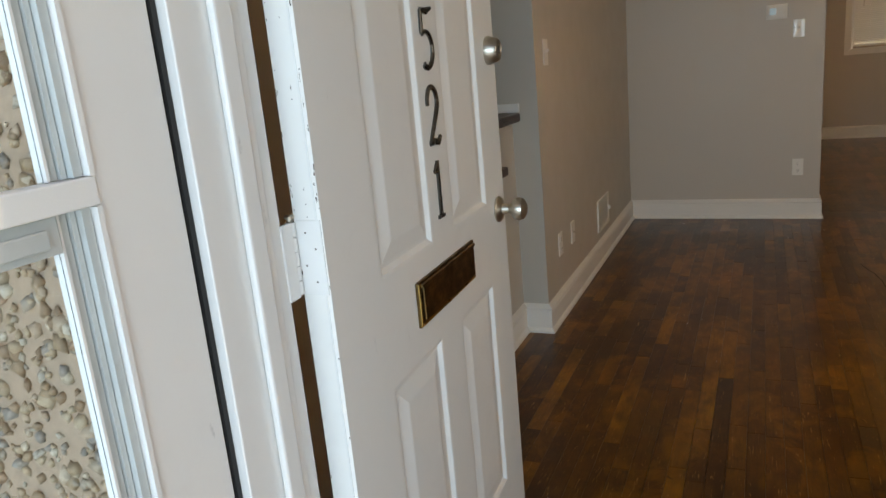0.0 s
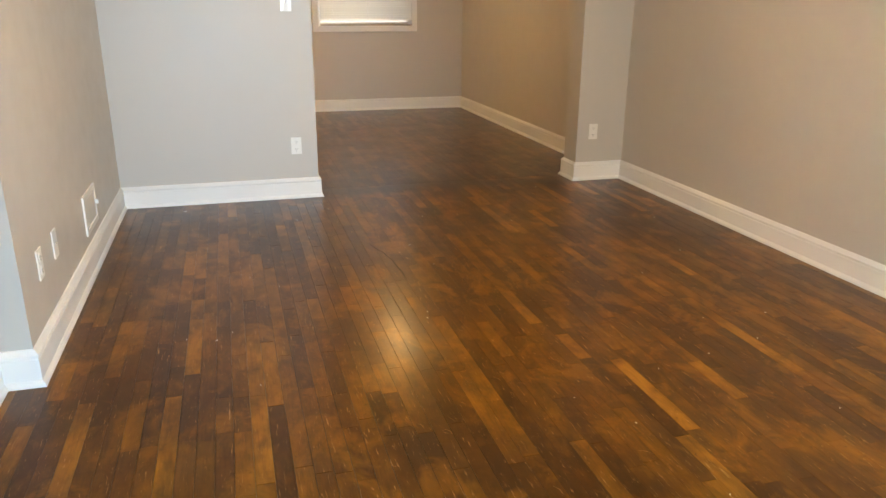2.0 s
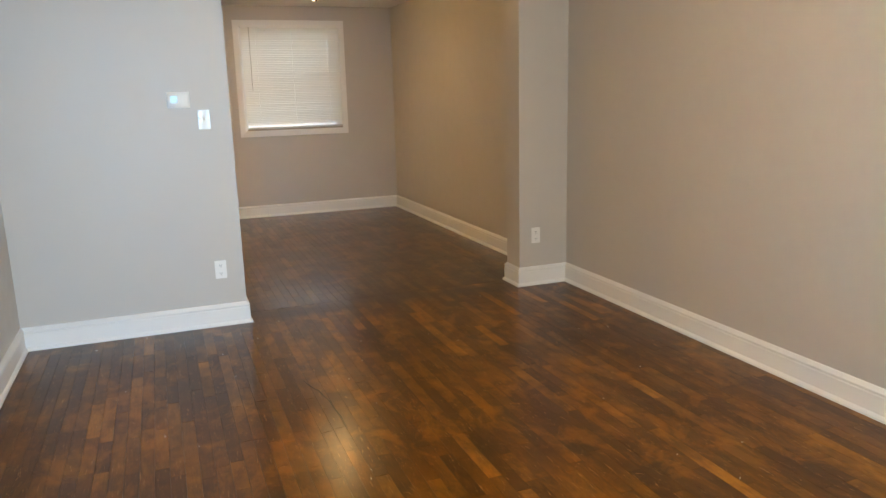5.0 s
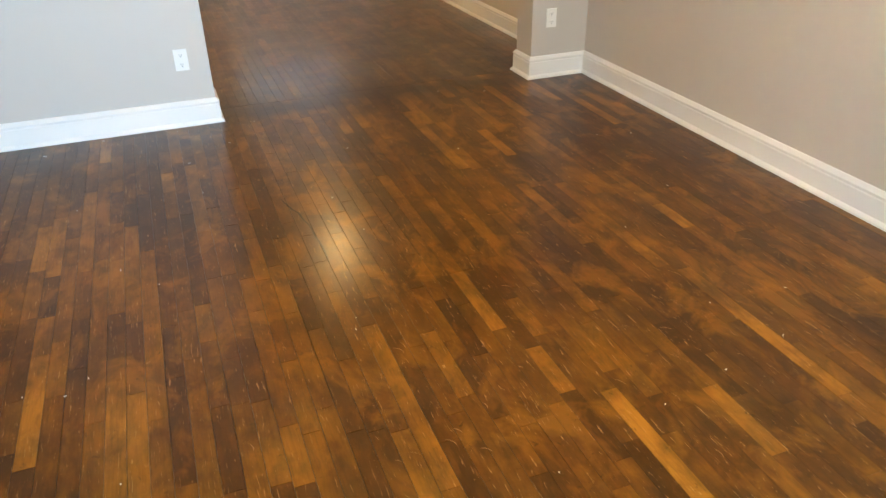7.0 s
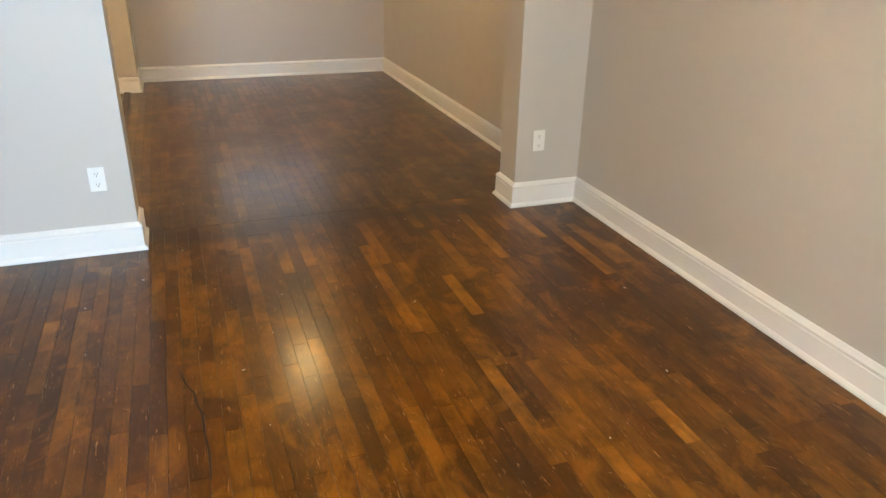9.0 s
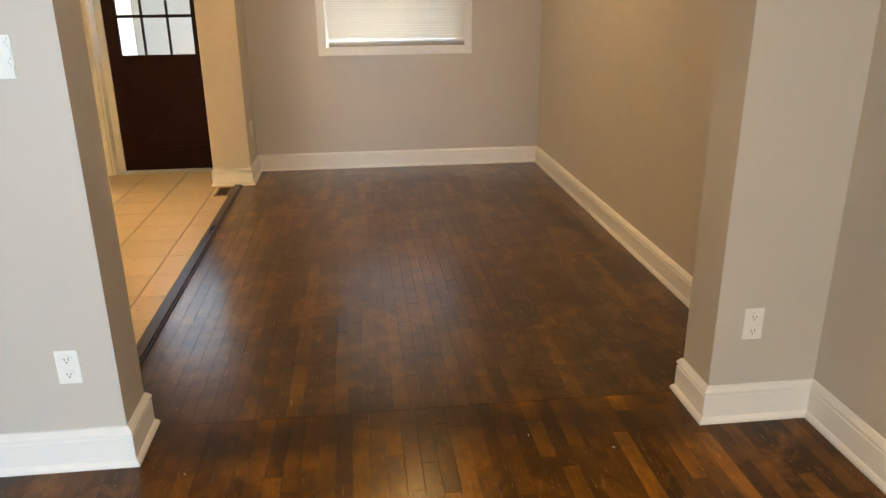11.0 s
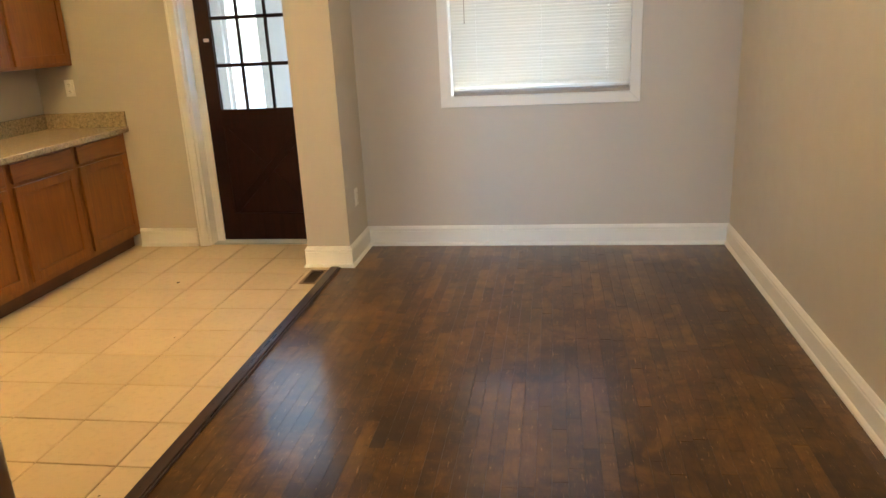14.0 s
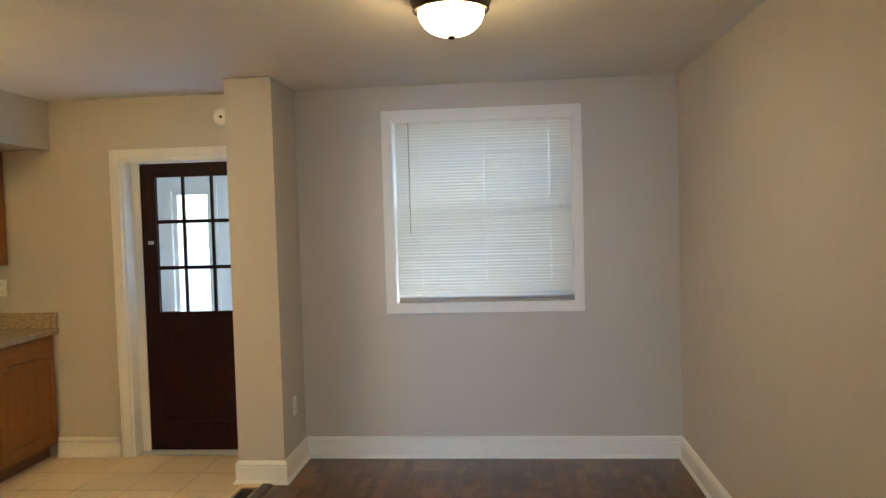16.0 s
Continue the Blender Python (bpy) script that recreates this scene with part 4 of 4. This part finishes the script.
FIVE = [[(-0.42, 0.97, 0.009), (0.10, 0.95, 0.013), (0.50, 1.0, 0.007)], [(-0.42, 0.97, 0.009), (-0.46, 0.58, 0.009)],
        arc(-0.12, 0.32, 0.55, 0.30, 125, -90, 0.007, 0.011, 16) + arc(-0.12, 0.14, 0.34, 0.12, -92, -150, 0.010, 0.013, 4)]
TWO = [arc(0.0, 0.74, 0.44, 0.26, 190, -20, 0.008, 0.013, 14) + [(0.22, 0.50, 0.011), (-0.18, 0.22, 0.009), (-0.44, 0.03, 0.008)],
       [(-0.46, 0.05, 0.010), (-0.05, 0.07, 0.014), (0.30, 0.03, 0.012), (0.48, 0.14, 0.007)]]
ONE = [[(0.0, 1.0, 0.008), (0.0, 0.03, 0.011)], [(-0.32, 0.80, 0.009), (0.0, 0.97, 0.008)], [(-0.28, 0.02, 0.008), (0.28, 0.02, 0.008)]]
numeral(FIVE, 0.462, 1.308, 0.112, 0.056)
numeral(TWO, 0.459, 1.162, 0.112, 0.058)
numeral(ONE, 0.456, 1.018, 0.114, 0.050)
part("house_number", boxm(0.462, 0.472, -0.005, 0, 1.462, 1.575, 0.002), NUMERAL, fd, "blackened metal house numeral")

part("edge_bead", boxm(-0.0018, 0, 0.006, 0.009, 0.012, 2.035, 0.0006), OLDPAINT, fd)

# bare wood where the paint has chipped off the hinge edge
bm = bmesh.new()
rng = random.Random(12)
for i in range(44):
    y = rng.choice((0.0015, 0.0015, 0.042, 0.020)) + rng.uniform(-0.0015, 0.0025)
    z = rng.choice((rng.uniform(0.5, 1.9), rng.uniform(1.24, 1.42), rng.uniform(1.12, 1.2)))
    q, wd = rng.uniform(0.001, 0.006), rng.uniform(0.0004, 0.0012)
    if 0.02 < y < 0.04:
        q, wd = 0.0012, 0.0008
    vs = [bm.verts.new((-0.0006, y + wd * math.cos(radians(45 * k)) * rng.uniform(0.5, 1.1), z + q * math.sin(radians(45 * k)) * rng.uniform(0.6, 1.2))) for k in range(8)]
    bm.faces.new(vs)
part("bare_patches", bm, VENTBROWN, fd, "dark bare wood where paint chipped off")

# hinges
for z in (0.25, 1.005, 1.79):
    hg = part("hinge", boxm(-0.0022, 0, 0.002, DT - 0.004, z, z + 0.112), OLDPAINT, fd, "white painted butt hinge")
    for i in range(5):
        zz = z + 0.002 + i * 0.0218
        part("knuckle", turn(lathe([(0, 0), (0.0072, 0.0003), (0.0072, 0.0208), (0, 0.0211)], 14), Matrix.Translation((-0.006, DT + 0.004, zz))), OLDPAINT, hg)
    part("jamb_plate", boxm(-0.040, -0.0135, DT - 0.0035, DT + 0.0005, z, z + 0.112, 0.0008), OLDPAINT, hg)
    part("pin", turn(lathe([(0.0, 0.0), (0.0042, 0), (0.0042, 0.004), (0.0075, 0.005), (0.0075, 0.0085), (0.004, 0.011), (0, 0.0112)], 14), Matrix.Translation((-0.006, DT + 0.004, z + 0.111))), NICKEL, hg)
    for dz, dy in ((0.02, 0.018), (0.045, 0.032), (0.070, 0.014), (0.094, 0.028)):
        part("screw", turn(lathe([(0, 0), (0.0016, 0), (0, 0.0007)], 10), Matrix.Translation((-0.0022, dy, z + dz)) @ pose(0, 0, 0, 0, -90)), VENTBROWN, hg, "dark screw head showing through the paint")

# entrance frame
ef = tagged(new("door_frame"), "white painted entrance frame with chipped old paint", "door frame", "", "structure")
for s, xw in ((-1, DX0), (1, DX1)):
    a, b = sorted((xw, xw + s * 0.03))
    add_bevel(part("jamb", boxm(a, b, YE + 0.009, YF - 0.001, 0, DZ), OLDPAINT, ef), 0.002)
    a, b = sorted((xw - s * 0.001, xw - s * 0.013))
    add_bevel(part("stop", boxm(a, b, YF - 0.085, YF - 0.050, 0, DZ), OLDPAINT, ef), 0.004)
    a, b = sorted((xw - s * 0.001, xw - s * 0.006))
    add_bevel(part("bead", boxm(a, b, YF - 0.050, YF - 0.030, 0, DZ), OLDPAINT, ef), 0.002)
    a, b = sorted((xw + s * 0.014, xw + s * 0.030))
    part("weatherstrip", boxm(a, b, YE, YE + 0.008, 0, DZ), RUBBER, ef, "black weatherstrip")
part("head_jamb", boxm(DX0 - 0.03, DX1 + 0.03, YE, YF, DZ, DZ + 0.03), OLDPAINT, ef)
part("threshold", boxm(DX0, DX1, YE - 0.03, YF, -0.05, 0.012, 0.004), ALU, ef, "worn aluminium threshold")
for s, xw in ((-1, DX0), (1, DX1)):
    a, b = sorted((xw + s * 0.032, xw + s * 0.095))
    add_bevel(part("inner_casing", boxm(a, b, YF, YF + 0.016, 0, DZ + 0.07), TRIM, ef), 0.003)
part("inner_casing", boxm(DX0 - 0.008, DX1 + 0.008, YF, YF + 0.016, DZ + 0.008, DZ + 0.07), TRIM, ef)

# storm door, open against the outside of the frame
st = thing("storm_door", pose(0, 0, 0), "white aluminium storm door standing open outside the entrance", "storm door")
SXX = -0.318
Y1 = YE - 0.006
add_bevel(part("hinge_stile", boxm(SXX - 0.03, SXX, Y1 - 0.118, Y1, 0.02, 2.03), OLDPAINT, st), 0.003)
add_bevel(part("latch_stile", boxm(SXX - 0.03, SXX, Y1 - 0.86, Y1 - 0.78, 0.02, 2.03), OLDPAINT, st), 0.003)
for z0, z1 in ((0.02, 0.25), (1.95, 2.03)):
    part("rail", boxm(SXX - 0.03, SXX, Y1 - 0.78, Y1 - 0.118, z0, z1), OLDPAINT, st)
part("middle_rail", boxm(SXX - 0.026, SXX + 0.004, Y1 - 0.78, Y1 - 0.118, 1.208, 1.238, 0.002), OLDPAINT, st)
for dy, w, x, m in ((0.118, 0.007, 0.005, OLDPAINT), (0.126, 0.006, -0.004, ALU), (0.133, 0.006, -0.002, ALU), (0.140, 0.007, -0.010, ALU), (0.148, 0.010, -0.014, ALU), (0.159, 0.004, -0.010, OLDPAINT)):
    part("glazing_bead", boxm(SXX - 0.026, SXX + x, Y1 - dy - w, Y1 - dy - 0.0005, 0.25, 1.207), m, st)
    part("glazing_bead", boxm(SXX - 0.026, SXX + x, Y1 - dy - w, Y1 - dy - 0.0005, 1.239, 1.95), m, st)
sr = part("sash_rail", boxm(SXX - 0.022, SXX - 0.008, Y1 - 0.78, Y1 - 0.163, 1.168, 1.2075, 0.002), ALU, st, "greyed aluminium sash rail")
part("sash_latch", boxm(SXX - 0.008, SXX - 0.002, Y1 - 0.25, Y1 - 0.18, 1.176, 1.196, 0.002), ALU, sr)
part("glass_pane", boxm(SXX - 0.018, SXX - 0.015, Y1 - 0.78, Y1 - 0.163, 0.25, 1.168), GLASS, st).visible_shadow = False
part("glass_pane", boxm(SXX - 0.018, SXX - 0.015, Y1 - 0.78, Y1 - 0.163, 1.239, 1.95), GLASS, st).visible_shadow = False

# pebble-dash facade beside the entrance
fixed("facade_render", boxm(XK - 0.2, DX0 - 0.045, YE - 0.025, YE - 0.001, -0.35, 2.7), MORTAR, "sandy render of the front facade")
bm = bmesh.new()
rng = random.Random(4)
for i in range(3300):
    x, z = rng.uniform(-1.15, -0.37), rng.uniform(0.35, 2.0)
    r = rng.uniform(0.005, 0.013) if rng.random() < 0.7 else rng.uniform(0.012, 0.019)
    mm = Matrix.LocRotScale((x, YE - 0.027, z), Euler((rng.uniform(0, 6), rng.uniform(0, 6), rng.uniform(0, 6))), (1, rng.uniform(0.5, 0.9), rng.uniform(0.6, 1.0)))
    c = [Vector(v) * r for v in ((1, 0, 0), (-1, 0, 0), (0, 1, 0), (0, -1, 0), (0, 0, 1), (0, 0, -1), (0.68, 0.68, 0.2), (-0.6, 0.65, -0.3), (0.6, -0.66, -0.25), (-0.66, -0.6, 0.3))]
    vs = [bm.verts.new(mm @ (v * rng.uniform(0.85, 1.1))) for v in c]
    for a, b, cc in ((4, 0, 6), (4, 6, 2), (4, 2, 1), (4, 1, 9), (4, 9, 3), (4, 3, 0), (5, 6, 0), (5, 2, 6), (5, 7, 2), (5, 1, 7), (5, 3, 1), (5, 8, 3), (5, 0, 8), (2, 7, 1), (1, 3, 9), (0, 3, 8)):
        bm.faces.new((vs[a], vs[b], vs[cc]))
pb_mesh = mesh_of("facade_pebbles", bm, PEBBLE)
pb_mesh.shade_smooth()
pb = new("facade_pebbles", pb_mesh)
tagged(pb, "rounded brown and grey pebbles set in the facade render", "pebble dash", "", "stuff")

# ---- threshold between wood and tile ----
tb = fixed("threshold_strip", boxm(0.463, 0.520, YQ + 0.032, CY - 0.034, 0.0, 0.014, 0.005), DARKWOOD, "dark stained wooden threshold strip between boards and tiles")

part("quarter_round", boxm(0.5215, 0.533, YQ + 0.034, CY - 0.036, 0.0008, 0.0085, 0.0035), DARKWOOD, tb)

# ---- floors ----
fl = fixed("floor_living", boxm(XK, XR, YE + 0.02, YQ, -0.1, -0.0045), SUBFLOOR, "dark stained oak strip floor of the living room")
fdn = fixed("floor_dining", boxm(0.49, XR, YQ, YB, -0.1, -0.0045), SUBFLOOR, "dark stained oak strip floor of the dining room")
fk = fixed("floor_kitchen", boxm(XK, 0.49, YQ, YB + 0.2, -0.1, -0.0015), GROUT, "beige ceramic tile floor with brown grout")
PWD, PH = 0.0572, 0.0045
plank_meshes = {}


def plank_verts(w, l):
    e = 0.0003
    return [(0, 0, -PH), (w, 0, -PH), (w, l, -PH), (0, l, -PH), (e, e, 0), (w - e, e, 0), (w - e, l - e, 0), (e, l - e, 0)]


PLANK_FACES = ((4, 5, 6, 7), (0, 1, 5, 4), (1, 2, 6, 5), (2, 3, 7, 6), (3, 0, 4, 7))


def plank_mesh(l, material):
    if (l, material.name) not in plank_meshes:
        me = bpy.data.meshes.new("plank")
        me.from_pydata(plank_verts(PWD - (0.0001 if "dining" in material.name else 0.0004), l - 0.0002), [], PLANK_FACES)
        me.materials.append(material)
        plank_meshes[(l, material.name)] = me
    return plank_meshes[(l, material.name)]


def lay(parent, x0, x1, y0, y1, near, seed, mat_one, mat_rest):
    """Strips along y; the 300 of the stretch 'near' are boards of their own."""
    rng = random.Random(seed)
    single, rest = [], []
    n = int(math.ceil((x1 - x0) / PWD))
    for i in range(n):
        x = x0 + i * PWD
        w = min(PWD, x1 - x)
        y = y0
        first = True
        while y < y1 - 0.001:
            l = rng.choice((0.23, 0.29, 0.34, 0.39, 0.46, 0.52, 0.61, 0.76))
            if first:
                l *= rng.uniform(0.4, 1.0)
                first = False
            l = min(l, y1 - y)
            z = rng.uniform(-0.0005, 0.0)
            full = w > PWD - 1e-4 and round(l, 4) in (0.23, 0.29, 0.34, 0.39, 0.46, 0.52, 0.61, 0.76)
            if full and near[0] < x < near[1] and near[2] < y < near[3] and len(single) < 300:
                single.append((x, y, z, round(l, 4)))
            else:
                rest.append((x, y, z, w, l))
            y += l
    for x, y, z, l in single:
        o = new("plank", plank_mesh(l, mat_one))
        o.parent = parent
        o.location = (x, y, z)
    verts, faces = [], []
    for x, y, z, w, l in rest:
        k = len(verts)
        verts += [(x + a, y + b, z + c) for a, b, c in plank_verts(w - 0.0003, l - 0.0003)]
        faces += [tuple(k + q for q in f) for f in PLANK_FACES]
    me = bpy.data.meshes.new("planks")
    me.from_pydata(verts, [], faces)
    me.materials.append(mat_rest)
    o = new("planks", me)
    o.parent = parent
    o["kind"] = "stuff"


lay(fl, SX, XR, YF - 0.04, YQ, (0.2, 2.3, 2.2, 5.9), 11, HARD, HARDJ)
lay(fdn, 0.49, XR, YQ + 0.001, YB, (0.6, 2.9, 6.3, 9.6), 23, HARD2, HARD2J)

TX, TY, TP, TQ = 0.316, 8.100, 0.333, 0.3125
tile_meshes = {}


def tile_mesh(w, l):
    key = (round(w, 3), round(l, 3))
    if key not in tile_meshes:
        e = 0.003
        me = bpy.data.meshes.new("tile")
        me.from_pydata([(0, 0, -0.004), (w, 0, -0.004), (w, l, -0.004), (0, l, -0.004), (0, 0, 0.002), (w, 0, 0.002), (w, l, 0.002), (0, l, 0.002),
                        (e, e, 0.004), (w - e, e, 0.004), (w - e, l - e, 0.004), (e, l - e, 0.004)], [],
                       [(8, 9, 10, 11), (4, 5, 9, 8), (5, 6, 10, 9), (6, 7, 11, 10), (7, 4, 8, 11), (0, 1, 5, 4), (1, 2, 6, 5), (2, 3, 7, 6), (3, 0, 4, 7)])
        me.materials.append(TILE)
        tile_meshes[key] = me
    return tile_meshes[key]


J = 0.005
for i in range(-7, 1):
    for j in range(-7, 8):
        x0, x1 = max(XK, TX + i * TP), min(0.463, TX + (i + 1) * TP)
        y0, y1 = max(YQ, TY + j * TQ), min(YB + 0.02, TY + (j + 1) * TQ)
        if x1 - x0 < 0.02 or y1 - y0 < 0.02:
            continue
        o = new("tile", tile_mesh(x1 - x0 - J, y1 - y0 - J))
        o.parent = fk
        o.location = (x0 + J / 2, y0 + J / 2, random.uniform(-0.0004, 0.0002))

# ---- crumbs of paint on the boards ----
bm = bmesh.new()
rng = random.Random(77)
for i in range(46):
    x, y, a, l = rng.uniform(-0.3, 2.8), rng.uniform(1.8, 6.0), rng.uniform(0, 3.1), rng.uniform(0.003, 0.011)
    box(bm, -l / 2, l / 2, -0.0012, 0.0012, 0.0002, 0.0014)
    bm.verts.ensure_lookup_table()
    bmesh.ops.transform(bm, matrix=pose(x, y, 0, 0, 0, math.degrees(a)), verts=bm.verts[-8:])
tagged(new("floor_crumbs", mesh_of("floor_crumbs", bm, PLASTIC)), "tiny white crumbs of paint scattered on the boards", "debris", "", "stuff")

# dark crumbs on the kitchen tiles
for x, y, r in ((-0.466, 9.465, 0.008), (0.363, 7.296, 0.004), (-0.05, 8.62, 0.003)):
    cr = thing("crumb", pose(x, y, 0.004, 0, 0, 40), "small dark crumb lying on the beige tiles", "debris", "crumbs on the tiles")
    bm = bmesh.new()
    bmesh.ops.create_icosphere(bm, subdivisions=1, radius=r)
    part("body", turn(bm, Matrix.Diagonal((1.3, 0.6, 0.5, 1)) @ Matrix.Translation((0, 0, r * 0.6))), SUBFLOOR, cr)


def ribbon(bm, pts, w):
    """A thin mark that follows the points along the boards."""
    rows = []
    for i, p in enumerate(pts):
        a, b = Vector(pts[max(i - 1, 0)]), Vector(pts[min(i + 1, len(pts) - 1)])
        d = (b - a).normalized()
        k = w * 0.5 * (0.35 if i in (0, len(pts) - 1) else 1.0)
        rows.append([bm.verts.new((p[0] - d.y * k, p[1] + d.x * k, 0.0003)), bm.verts.new((p[0] + d.y * k, p[1] - d.x * k, 0.0003))])
    for a, b in zip(rows, rows[1:]):
        bm.faces.new((a[0], a[1], b[1], b[0]))


bm = bmesh.new()
ribbon(bm, [(0.835, 4.83), (0.850, 4.76), (0.863, 4.71), (0.884, 4.66), (0.888, 4.60), (0.903, 4.53), (0.905, 4.43), (0.914, 4.33), (0.912, 4.20)], 0.006)
tagged(new("floor_crack", mesh_of("floor_crack", bm, DARKGAP)), "dark wandering crack across the stained boards", "floor mark", "", "stuff")
bm = bmesh.new()
rng = random.Random(31)
for i in range(90):
    cx, cy = rng.choice(((2.12, 4.0), (1.0, 2.95), (1.75, 3.2), (1.3, 4.2)))
    x, y = cx + rng.gauss(0, 0.22), cy + rng.gauss(0, 0.30)
    a, l = rng.uniform(60, 120), rng.uniform(0.008, 0.045)
    pts = [(x + l * t * math.cos(radians(a + 30 * t)), y + l * t * math.sin(radians(a + 30 * t))) for t in (0, 0.35, 0.7, 1.0)]
    ribbon(bm, pts, rng.uniform(0.0008, 0.0022))
tagged(new("floor_scuffs", mesh_of("floor_scuffs", bm, SCUFF)), "short pale scuffs scraped into the stained boards", "floor mark", "", "stuff")
